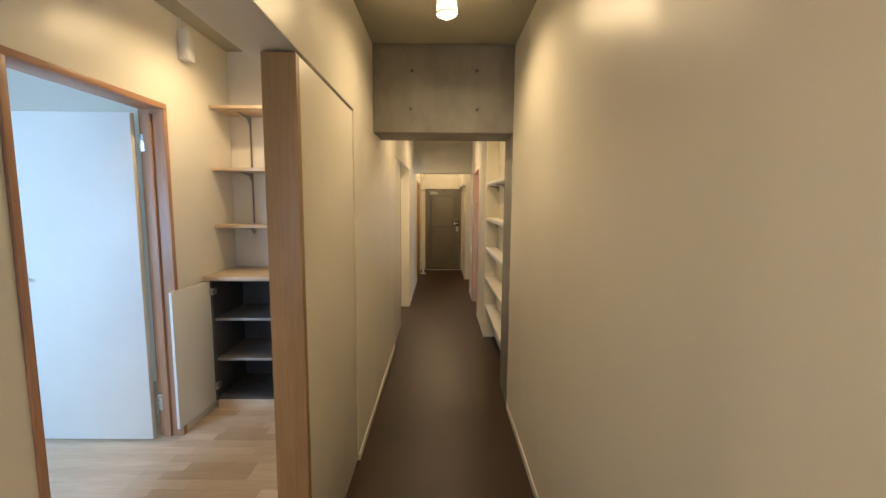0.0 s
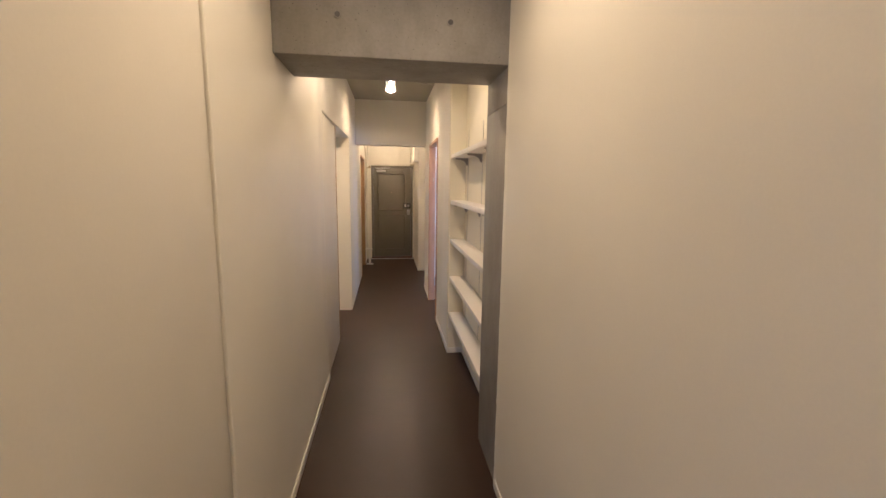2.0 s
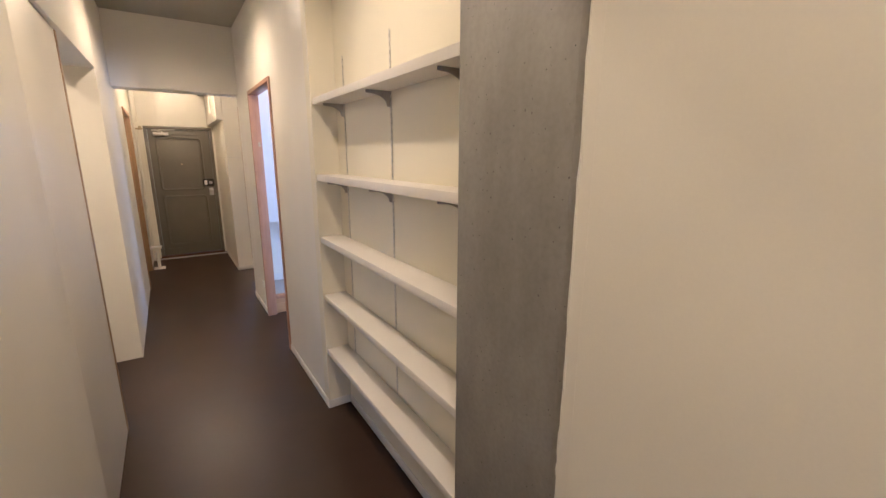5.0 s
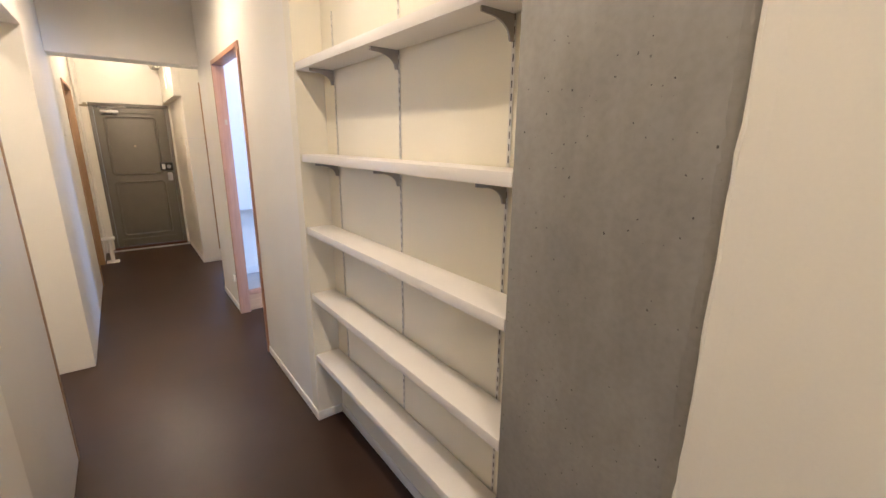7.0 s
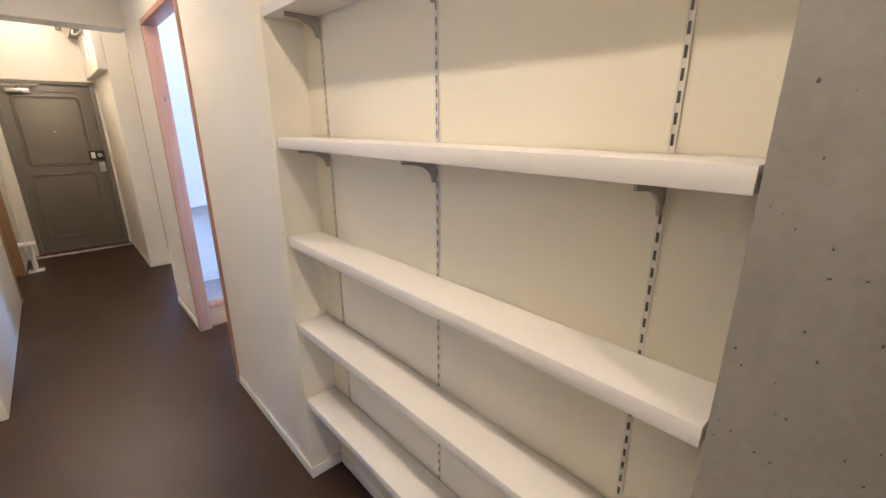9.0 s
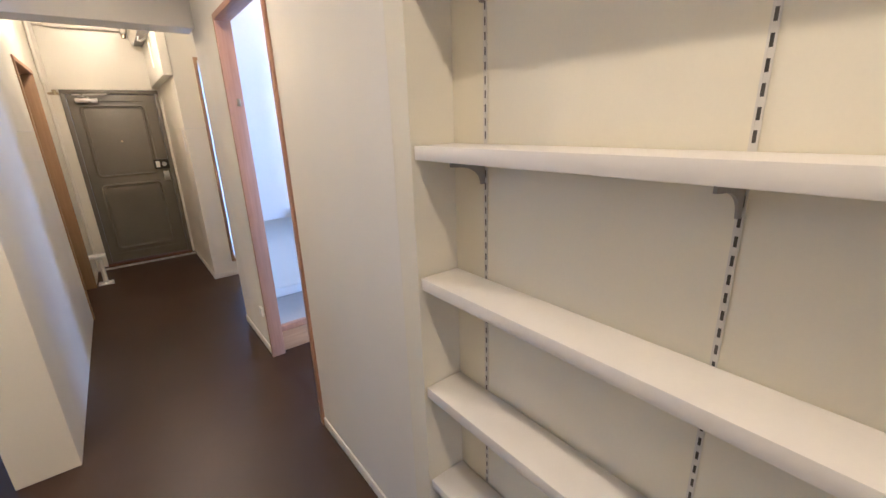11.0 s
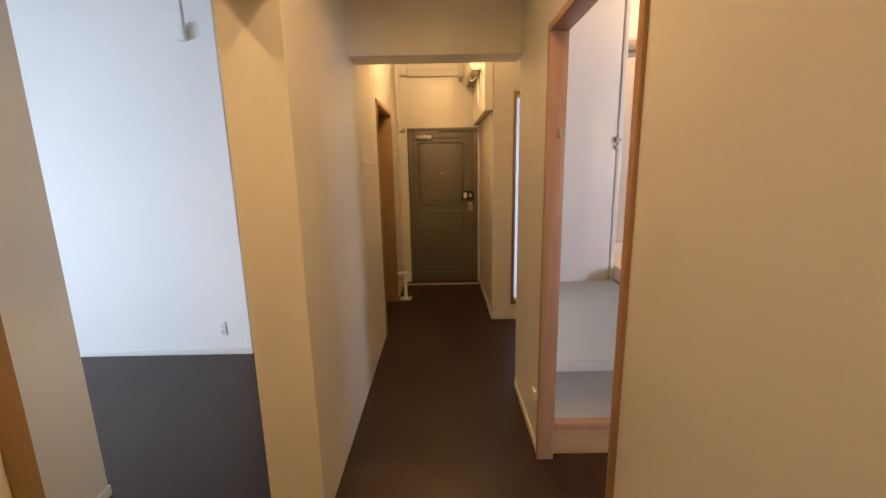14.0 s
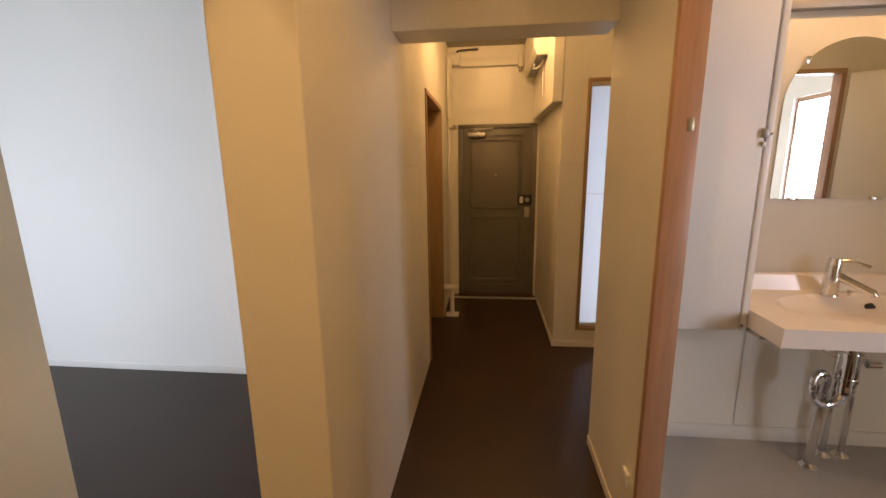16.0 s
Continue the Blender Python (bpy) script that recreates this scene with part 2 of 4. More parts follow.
_jt.inputs[0].default_value = (0.9, 0.88, 0.84, 1)
_jm = _jn.nodes.new("ShaderNodeMixShader")
_jm.inputs[0].default_value = 0.22
_jo = next(n for n in _jn.nodes if n.type == "OUTPUT_MATERIAL")
_js = _jo.inputs[0].links[0].from_socket
_jn.links.new(_js, _jm.inputs[1])
_jn.links.new(_jt.outputs[0], _jm.inputs[2])
_jn.links.new(_jm.outputs[0], _jo.inputs[0])
FROST = frosted_mat()
BULB = emit_mat("glowing_bulb", (1.0, 0.80, 0.55), 14.0)


# ---------------------------------------------------------------- building helpers
def box(bm, x0, x1, y0, y1, z0, z1, bevel=0.0, seg=2):
    m = bmesh.ops.create_cube(bm, size=1.0)
    vs = m["verts"]
    for v in vs:
        v.co = Vector(((x0 + x1) / 2 + v.co.x * (x1 - x0), (y0 + y1) / 2 + v.co.y * (y1 - y0), (z0 + z1) / 2 + v.co.z * (z1 - z0)))
    if bevel:
        es = list({e for v in vs for e in v.link_edges})
        bmesh.ops.bevel(bm, geom=es, offset=bevel, segments=seg, affect="EDGES", profile=0.5)
    return bm


def rod(bm, a, b, r0, r1=None, seg=20):
    """A closed round bar from a to b."""
    a, b = Vector(a), Vector(b)
    d = b - a
    m = Matrix.Translation((a + b) / 2) @ d.to_track_quat("Z", "Y").to_matrix().to_4x4()
    bmesh.ops.create_cone(bm, cap_ends=True, segments=seg, radius1=r0, radius2=r0 if r1 is None else r1, depth=d.length, matrix=m)
    return bm


def tube(bm, pts, r, seg=16, closed=False):
    """A round bar swept along points."""
    pts = [Vector(p) for p in pts]
    n, rings, up = len(pts), [], None
    for i, p in enumerate(pts):
        t = (pts[(i + 1) % n] - pts[i - 1]) if closed or 0 < i < n - 1 else (pts[1] - pts[0] if i == 0 else pts[-1] - pts[-2])
        t.normalize()
        if up is None:
            up = t.orthogonal().normalized()
        up = (up - t * up.dot(t)).normalized()
        side = t.cross(up)
        rings.append([bm.verts.new(p + r * (math.cos(2 * math.pi * k / seg) * up + math.sin(2 * math.pi * k / seg) * side)) for k in range(seg)])
    for i in range(n if closed else n - 1):
        a, b = rings[i], rings[(i + 1) % n]
        for k in range(seg):
            bm.faces.new((a[k], a[(k + 1) % seg], b[(k + 1) % seg], b[k]))
    if not closed:
        bm.faces.new(list(reversed(rings[0])))
        bm.faces.new(rings[-1])
    return bm


def prism(bm, outline, axis, a, b):
    """An outline of (u, v) pairs pushed from a to b along an axis."""
    put = {"x": lambda u, v, w: (w, u, v), "y": lambda u, v, w: (u, w, v), "z": lambda u, v, w: (u, v, w)}[axis]
    lo = [bm.verts.new(put(u, v, a)) for u, v in outline]
    hi = [bm.verts.new(put(u, v, b)) for u, v in outline]
    n = len(outline)
    bm.faces.new(list(reversed(lo)))
    bm.faces.new(hi)
    for i in range(n):
        bm.faces.new((lo[i], lo[(i + 1) % n], hi[(i + 1) % n], hi[i]))
    return bm


def mesh_of(name, bm, material, smooth=False):
    bmesh.ops.recalc_face_normals(bm, faces=bm.faces)
    me = bpy.data.meshes.new(name)
    bm.to_mesh(me)
    bm.free()
    me.materials.append(material)
    if smooth:
        for p in me.polygons:
            p.use_smooth = True
        me.set_sharp_from_angle(angle=radians(25))
    return me


WORLD_OF = {}


def thing(name, base, label, category, group="", kind=""):
    ob = new(name)
    ob.empty_display_size = 0.05
    ob.matrix_basis = Matrix.Translation(base)
    WORLD_OF[ob] = Matrix.Translation(base)
    return tagged(ob, label, category, group, kind)


def part(name, bm, material, parent, label="", smooth=True):
    ob = new(name, mesh_of(name, bm, material, smooth))
    ob.parent = parent
    ob.matrix_parent_inverse = WORLD_OF[parent].inverted()
    WORLD_OF[ob] = Matrix.Identity(4)
    return tagged(ob, label)


def single(name, bm, material, label, category="", group="", kind="", smooth=True):
    ob = new(name, mesh_of(name, bm, material, smooth))
    WORLD_OF[ob] = Matrix.Identity(4)
    return tagged(ob, label, category, group, kind)


def wall(name, normal, a0, a1, u0, u1, z0, z1, material, label, holes=(), edge=0.004, bend=None):
    """An upright wall: its thickness a0..a1 along its normal, its run u0..u1, with holes (u0, u1, z0, z1) cut through."""
    us = sorted({u0, u1, *(h[0] for h in holes), *(h[1] for h in holes)})
    zs = sorted({z0, z1, *(h[2] for h in holes), *(h[3] for h in holes)})
    us, zs = [u for u in us if u0 <= u <= u1], [z for z in zs if z0 <= z <= z1]

    def solid(i, j):
        if not (0 <= i < len(us) - 1 and 0 <= j < len(zs) - 1):
            return False
        u, z = (us[i] + us[i + 1]) / 2, (zs[j] + zs[j + 1]) / 2
        return not any(h[0] < u < h[1] and h[2] < z < h[3] for h in holes)

    bm, made = bmesh.new(), {}

    def vert(a, u, z):
        key = (round(a, 5), round(u, 5), round(z, 5))
        if key not in made:
            made[key] = bm.verts.new((a, u, z) if normal == "x" else (u, a, z))
        return made[key]

    for i in range(len(us) - 1):
        for j in range(len(zs) - 1):
            if not solid(i, j):
                continue
            p, q, r, s = us[i], us[i + 1], zs[j], zs[j + 1]
            for a in (a0, a1):
                bm.faces.new([vert(a, p, r), vert(a, q, r), vert(a, q, s), vert(a, p, s)])
            for di, dj, e in ((-1, 0, ((p, r), (p, s))), (1, 0, ((q, r), (q, s))), (0, -1, ((p, r), (q, r))), (0, 1, ((p, s), (q, s)))):
                if not solid(i + di, j + dj):
                    (ua, za), (ub, zb) = e
                    bm.faces.new([vert(a0, ua, za), vert(a0, ub, zb), vert(a1, ub, zb), vert(a1, ua, za)])
    bmesh.ops.recalc_face_normals(bm, faces=bm.faces)
    if bend:
        for v in bm.verts:
            if abs(v.co.x - a1) < 1e-4:
                v.co.x = bend(v.co.y)
    else:
        bmesh.ops.dissolve_limit(bm, angle_limit=0.01, verts=bm.verts, edges=bm.edges)
    ob = single(name, bm, material, label, "wall", kind="structure", smooth=False)
    if edge:
        mod = ob.modifiers.new("soft_edges", "BEVEL")
        mod.width, mod.segments, mod.limit_method = edge, 2, "ANGLE"
    return ob


def slab(name, x0, x1, y0, y1, z0, z1, material, label, category):
    return single(name, box(bmesh.new(), x0, x1, y0, y1, z0, z1), material, label, category, kind="structure", smooth=False)


# ---------------------------------------------------------------- floors, ceiling, walls
LEFT, RIGHT, FAR = -0.306, 0.70, 9.91
NEAR_LEFT = -0.332   # the older part of the wall stands a little further back
floor = slab("floor", -4.4, 3.4, -2.2, 10.06, -0.12, 0.0, VINYL, "dark brown vinyl sheet floor of the corridor", "floor")
slab("ceiling", -4.5, 3.5, -2.35, 10.06, CEIL, CEIL + 0.12, DIMMED_CEILING, "painted corridor and room ceiling, beige darkened for the dimness above the lamps", "ceiling")

wall("wall_left", "x", -0.535, LEFT, -2.2, FAR, 0, CEIL, PAPER, "off-white papered corridor wall with wide openings",
     ((-1.2, 2.265, 0, 2.135), (4.28, 6.16, 0, 2.113), (8.16, 9.15, 0, 2.05)),
     bend=lambda y: NEAR_LEFT if y < 4.3 else LEFT)
wall("wall_right_near", "x", RIGHT, 0.85, -2.2, 2.937, 0, CEIL, PAPER, "long off-white papered corridor wall")
wall("wall_right_far", "x", RIGHT, 0.76, 4.80, 7.27, 0, CEIL, PAPER, "off-white papered wall with the washroom doorway", ((5.668, 6.564, 0, 2.075),), edge=0)
wall("wall_niche_back", "x", 0.840, 0.95, 3.361, 4.75, 0, CEIL, NICHE_PAPER, "off-white papered back of the shelf niche")
wall("wall_niche_side", "y", 4.715, 4.7995, RIGHT, 0.8395, 0, CEIL, NICHE_PAPER, "off-white papered return of the shelf niche", edge=0)
wall("wall_header", "y", 7.175, 7.385, LEFT, RIGHT, 2.128, CEIL, PAPER, "off-white papered header over the corridor")
wall("wall_entry_recess", "y", 8.53, 8.63, 0.69, 1.70, 0, CEIL, PAPER, "off-white papered wall with a tall narrow window", ((0.885, 1.16, 0.165, 2.13),))
wall("wall_recess_side", "x", 1.60, 1.70, 7.20, 8.53, 0, CEIL, PAPER, "off-white papered end of the recess")
wall("wall_entry_right", "x", 0.69, 0.80, 8.63, FAR, 0, CEIL, PAPER, "off-white papered wall beside the entrance door")
wall("wall_entry", "y", FAR, 10.06, -0.55, 0.80, 0, CEIL, PAPER, "off-white papered wall round the entrance door", ((-0.20, 0.667, 0, 1.951),))
wall("wall_entry_beam", "x", 0.615, 0.6895, 8.527, 9.9095, 1.980, CEIL - 0.001, PAPER, "boxed-out off-white beam beside the entrance")
wall("wall_behind", "y", -2.35, -2.2, -1.6, 0.85, 0, CEIL, PAPER, "unseen off-white papered wall behind the start, with an added window", ((-1.4, -0.6, 0.95, 2.25),))
wall("wall_kitchen", "x", -1.60, -1.475, -2.2, 3.145, 0, CEIL, PAPER, "off-white papered kitchen wall with a doorway", ((1.418, 2.372, 0, 2.180),))
wall("wall_kitchen_back", "y", 3.145, 3.245, -4.4, -0.55, 0, CEIL, PAPER, "off-white papered wall behind the kitchen shelves")
wall("wall_bedroom_west", "x", -3.80, -3.70, -0.5, 3.145, 0, CEIL, PAPER, "off-white papered bedroom wall")
wall("wall_bedroom_south", "y", -0.60, -0.50, -3.80, -1.60, 0, CEIL, PAPER, "off-white papered bedroom wall with a window", ((-3.35, -2.05, 0.95, 2.15),))
wall("wall_lobby", "x", -1.49, -1.39, 3.245, 6.345, 0, CEIL, PAPER, "off-white papered partition that ends at the bright room")
wall("wall_bright_room", "y", 7.855, 7.955, -4.4, -1.385, 0, CEIL, ROOM_PAPER, "white papered wall in daylight")
wall("wall_bright_west", "x", -4.50, -4.40, 3.245, 7.955, 0, CEIL, ROOM_PAPER, "white papered wall with a wide window", ((4.1, 6.5, 0.08, 2.15),))
wall("wall_lobby_recess", "x", -1.485, -1.385, 7.955, 8.85, 0, CEIL, ROOM_PAPER, "off-white papered side of a recess")
wall("wall_lobby_end", "y", 8.85, 8.95, -1.485, -0.55, 0, CEIL, ROOM_PAPER, "off-white papered end of a recess")
wall("wall_lobby_beam", "y", 7.93, 8.18, -1.3845, -0.5505, 2.062, CEIL - 0.001, ROOM_PAPER, "off-white papered beam across the recess")
wall("wall_wash_back", "y", 7.11, 7.20, 0.7605, 3.4, 0, CEIL, PAPER, "white panelled washroom wall")
wall("wall_wash_east", "x", 3.40, 3.50, 3.30, 7.20, 0, CEIL, PAPER, "white papered washroom wall with a window", ((3.92, 4.88, 0.85, 2.17),))
wall("wall_wash_south", "y", 4.7505, 4.85, 0.7605, 1.70, 0, CEIL, PAPER, "white papered washroom wall")
wall("wall_bath_west", "x", 1.60, 1.70, 3.30, 4.75, 0, CEIL, ROOM_PAPER, "white wall of the small room beyond the washroom")
wall("wall_bath_south", "y", 3.20, 3.30, 1.60, 3.50, 0, CEIL, ROOM_PAPER, "white end wall of the small room beyond the washroom")
wall("wall_wash_middle", "y", 5.39, 5.45, 1.70, 3.3995, 0, CEIL, PAPER, "white papered partition with an inner doorway", ((1.90, 2.745, 0, 2.18),))
wall("wall_wash_end", "x", 1.6005, 1.70, 4.851, 5.45, 0, CEIL, PAPER, "white papered return of the washroom partition")


def concrete():
    # beam over the corridor, with four cast tie holes
    bm = bmesh.new()
    box(bm, NEAR_LEFT + 0.001, RIGHT + 0.36, 2.944, 3.345, 2.122, CEIL - 0.001, 0.006)
    beam = single("concrete_beam", bm, CONCRETE, "bare grey concrete beam with tie holes across the corridor", "beam", kind="structure")
    for x, z in ((-0.048, 2.557), (0.423, 2.562), (-0.058, 2.290), (0.429, 2.287)):
        bm = bmesh.new()
        rod(bm, (x, 2.9445, z), (x, 2.940, z), 0.017, 0.015, 20)
        part("tie_hole_rim", bm, CONCRETE, beam, "round tie hole rim")
        bm = bmesh.new()
        rod(bm, (x, 2.942, z), (x, 2.9392, z), 0.0115, 0.0115, 16)
        part("tie_hole", bm, DARK_GREY, beam, "dark round tie hole")
    bm = bmesh.new()
    for z0, z1 in ((0.0, 1.957), (1.961, CEIL - 0.002)):
        box(bm, RIGHT + 0.003, 1.05, 2.9375, 3.3595, z0, z1, 0.005)
    box(bm, RIGHT + 0.007, 1.05, 2.9375, 3.3595, 1.95, 1.97)
    pier = single("concrete_pier", bm, CONCRETE, "bare grey concrete pier with small air holes", "pier", kind="structure")
    # chipped, darker strip of concrete along the papered edge
    bm, rows = bmesh.new(), []
    n = 150
    for k in range(n + 1):
        z = 0.002 + (CEIL - 0.006) * k / n
        wide = 0.026 + 0.010 * noise.noise((0, 0, z * 4)) + 0.004 * noise.noise((3, 0, z * 23))
        row = []
        for j in range(5):
            f = j / 4
            dip = 0.0 if j in (0, 4) else 0.0022 * noise.noise((j * 1.7, 0, z * 30)) - 0.0004
            row.append(bm.verts.new((RIGHT + 0.0026 + dip + (0.0008 if j == 4 else 0), 2.938 + wide * f, z)))
        rows.append(row)
    for a, c in zip(rows, rows[1:]):
        for j in range(4):
            bm.faces.new((a[j], a[j + 1], c[j + 1], c[j]))
    part("chipped_edge", bm, ROUGH_CONCRETE, pier, "darker chipped concrete edge")
    # rounded plaster edge of the papered wall
    part("plaster_edge", prism(bmesh.new(), [(RIGHT - 0.0004, 2.907), (RIGHT - 0.0016, 2.912), (RIGHT - 0.0016, 2.935), (RIGHT + 0.003, 2.941), (RIGHT + 0.003, 2.907)], "z", 0.001, CEIL - 0.002), PAPER, pier, "cream plaster edge")
    # uneven plaster bead where the papered wall meets the pier
    bm, pts, z, rnd = bmesh.new(), [], 0.01, random.Random(3)
    while z < CEIL - 0.01:
        pts.append((RIGHT + 0.0004 + rnd.uniform(-0.0012, 0.0010), 2.938 + rnd.uniform(-0.0030, 0.0030), z))
        z += rnd.uniform(0.02, 0.05)
    tube(bm, pts, 0.0036, 8)
    part("plaster_bead", bm, PAPER, pier, "uneven cream plaster bead")


concrete()


# ---------------------------------------------------------------- trim
def baseboards():
    h = 0.052
    runs = (
        (RIGHT - 0.007, RIGHT, -2.2, 2.933), (RIGHT - 0.007, RIGHT, 4.708, 5.664), (RIGHT - 0.007, RIGHT, 6.568, 7.27),
        (NEAR_LEFT, NEAR_LEFT + 0.007, 2.267, 4.278), (LEFT, LEFT + 0.007, 9.19, 9.70),
        (0.833, 0.840, 3.365, 4.707), (0.683, 0.69, 8.523, 9.70), (-1.39, -1.383, 3.245, 6.352),
    )
    for x0, x1, y0, y1 in runs:
        single("baseboard", box(bmesh.new(), x0, x1, y0, y1, 0, h, 0.0015), TRIM_WHITE, "low white baseboard along the wall", "baseboard", kind="structure")
    for x0, x1, y0, y1 in ((-4.4, -1.379, 7.848, 7.855), (RIGHT, 0.833, 4.708, 4.715), (0.69, 1.6, 8.523, 8.53), (-1.497, -1.383, 6.345, 6.352)):
        single("baseboard", box(bmesh.new(), x0, x1, y0, y1, 0, h, 0.0015), TRIM_WHITE, "low white baseboard along the wall", "baseboard", kind="structure")
    # thin dado bead near the entrance
    for x0, x1, y0, y1, z in ((LEFT, LEFT + 0.004, 7.40, 8.12, 1.528), (0.686, 0.69, 8.54, 9.7, 1.515), (0.69, 0.87, 8.526, 8.53, 1.515)):
        single("trim", box(bmesh.new(), x0, x1, y0, y1, z - 0.004, z + 0.004, 0.001), TRIM_WHITE, "thin white bead on the wall", "trim", kind="structure")


def sliding_panel(name, y0, y1, top, wood_at, cap, label):
    """A cream sliding door parked in its opening, with a wooden leading edge at y = wood_at."""
    t = thing(name, ((NEAR_LEFT - 0.08), (y0 + y1) / 2, 0), label, "sliding door", kind="structure")
    xa, xb = NEAR_LEFT - 0.128, NEAR_LEFT - 0.010
    lo, hi = (y0 + cap, y1) if wood_at == y0 else (y0, y1 - cap)
    part("door_leaf", box(bmesh.new(), xa, xb, lo, hi, 0.006, top, 0.0012), PANEL_CREAM, t)
    w0, w1 = (y0, y0 + cap) if wood_at == y0 else (y1 - cap, y1)
    part("edge_post", box(bmesh.new(), xa - 0.002, xb + 0.003, w0, w1, 0.004, top - 0.001, 0.002), POST_WOOD, t, "amber wooden leading edge")
    return t


def door_casing(name, axis, at, thick, u0, u1, z0, z1, width, proud, material, material_top, label):
    """Wooden lining and casing of a doorway: at..thick along its normal, the clear opening u0..u1 by z0..z1."""
    t = thing(name, ((at + thick) / 2, (u0 + u1) / 2, z0), label, "door frame", kind="structure")
    a0, a1 = min(at, thick) - proud, max(at, thick) + proud
    for nm, p, q, r, s, mt in (("jamb", u0 - width, u0, z0, z1, material), ("jamb", u1, u1 + width, z0, z1, material), ("head", u0 - width, u1 + width, z1, z1 + width, material_top)):
        bm = bmesh.new()
        box(bm, a0, a1, p, q, r, s, 0.002)
        part(nm, bm, mt, t)
    return t


baseboards()
sliding_panel("door_1", 1.330, 2.262, 2.128, 1.330, 0.035, "cream sliding door with a wooden edge, pushed open")
sliding_panel("door_2", 4.283, 5.138, 2.107, 5.138, 0.036, "cream sliding door with a thin wooden edge, half open")

kf = door_casing("door_frame_1", "x", -1.475, -1.60, 1.452, 2.338, 0.12, 2.147, 0.033, 0.012, FRAME_WOOD, FRAME_WOOD_Y, "pinkish pine frame of the kitchen doorway")
for u0, u1 in ((1.4525, 1.470), (2.320, 2.3375)):
    part("door_stop", box(bmesh.new(), -1.575, -1.535, u0, u1, 0.122, 2.118, 0.002), FRAME_WOOD, kf)
part("hinge", box(bmesh.new(), -1.604, -1.575, 2.3185, 2.3355, 1.90, 2.0, 0.002), STEEL, kf, "small steel hinge")
part("hinge", box(bmesh.new(), -1.604, -1.575, 2.3185, 2.3355, 0.30, 0.40, 0.002), STEEL, kf, "small steel hinge")
wf = door_casing("door_frame_2", "x", RIGHT, 0.76, 5.698, 6.534, 0.0, 2.060, 0.030, 0.012, FRAME_WOOD, FRAME_WOOD_Y, "pinkish pine frame of the washroom doorway")
part("strike", box(bmesh.new(), 0.735, 0.755, 6.5315, 6.534, 1.62, 1.66, 0.001), BRASS, wf, "small brass catch")
ef = door_casing("door_frame_3", "x", LEFT, -0.535, 8.195, 9.115, 0.0, 2.015, 0.033, 0.010, POST_WOOD, FRAME_WOOD_Y, "amber pine frame of the door by the entrance")


def inner_wash_door():
    f = thing("door_frame_4", (2.32, 5.42, 0), "pale wooden frame of the inner washroom doorway", "door frame", kind="structure")
    for nm, b, m in (("jamb", (1.901, 1.935, 0, 2.1445), FRAME_WOOD), ("jamb", (2.71, 2.744, 0, 2.1445), FRAME_WOOD), ("head", (1.901, 2.744, 2.145, 2.179), STEP_WOOD)):
        part(nm, box(bmesh.new(), b[0], b[1], 5.378, 5.462, b[2], b[3], 0.002), m, f)
    t = thing("door_6", (2.75, 5.47, 0), "plain cream door standing half open inside the washroom", "door", kind="structure")
    bm = box(bmesh.new(), 0.0, 0.62, -0.017, 0.017, 0.01, 2.135, 0.002)
    bmesh.ops.transform(bm, matrix=pose(2.752, 5.487, 0, 0, 0, 40), verts=bm.verts)
    part("door_leaf", bm, PANEL_CREAM, t)


def entry_side_door():
    t = thing("door_3", (-0.46, 8.6, 0), "closed amber wooden door beside the entrance", "door", kind="structure")
    part("door_leaf", box(bmesh.new(), -0.478, -0.443, 8.198, 9.112, 0.008, 2.012, 0.002), POST_WOOD, t)
    bm = bmesh.new()
    rod(bm, (-0.443, 8.22, 0.98), (-0.43, 8.22, 0.98), 0.026)
    rod(bm, (-0.443, 8.22, 0.98), (-0.395, 8.22, 0.98), 0.009)
    rod(bm, (-0.395, 8.215, 0.98), (-0.395, 8.33, 0.98), 0.009)
    part("door_handle", bm, STEEL, t, "steel lever handle")


def bedroom_door():
    t = thing("door_4", (-1.62, 2.25, 0.12), "plain white door standing wide open into the bedroom", "door", kind="structure")
    part("door_leaf", box(bmesh.new(), -2.47, -1.622, 2.283, 2.319, 0.128, 2.115, 0.002), DOOR_WHITE, t)
    bm = bmesh.new()
    rod(bm, (-2.40, 2.283, 1.14), (-2.40, 2.276, 1.14), 0.026)
    rod(bm, (-2.40, 2.283, 1.14), (-2.40, 2.235, 1.14), 0.009)
    tube(bm, [(-2.405, 2.235, 1.14), (-2.34, 2.233, 1.14), (-2.27, 2.237, 1.14)], 0.009)
    part("door_handle", bm, STEEL, t, "satin steel lever handle")


entry_side_door()
inner_wash_door()
bedroom_door()


# ---------------------------------------------------------------- entrance
def round_rect(x0, x1, z0, z1, r, y, n=6):
    pts = []
    for cx, cz, a0 in ((x1 - r, z1 - r, 0), (x0 + r, z1 - r, 90), (x0 + r, z0 + r, 180), (x1 - r, z0 + r, 270)):
        for k in range(n + 1):
            a = radians(a0 + 90 * k / n)
            pts.append((cx + r * math.cos(a), y, cz + r * math.sin(a)))
    return pts


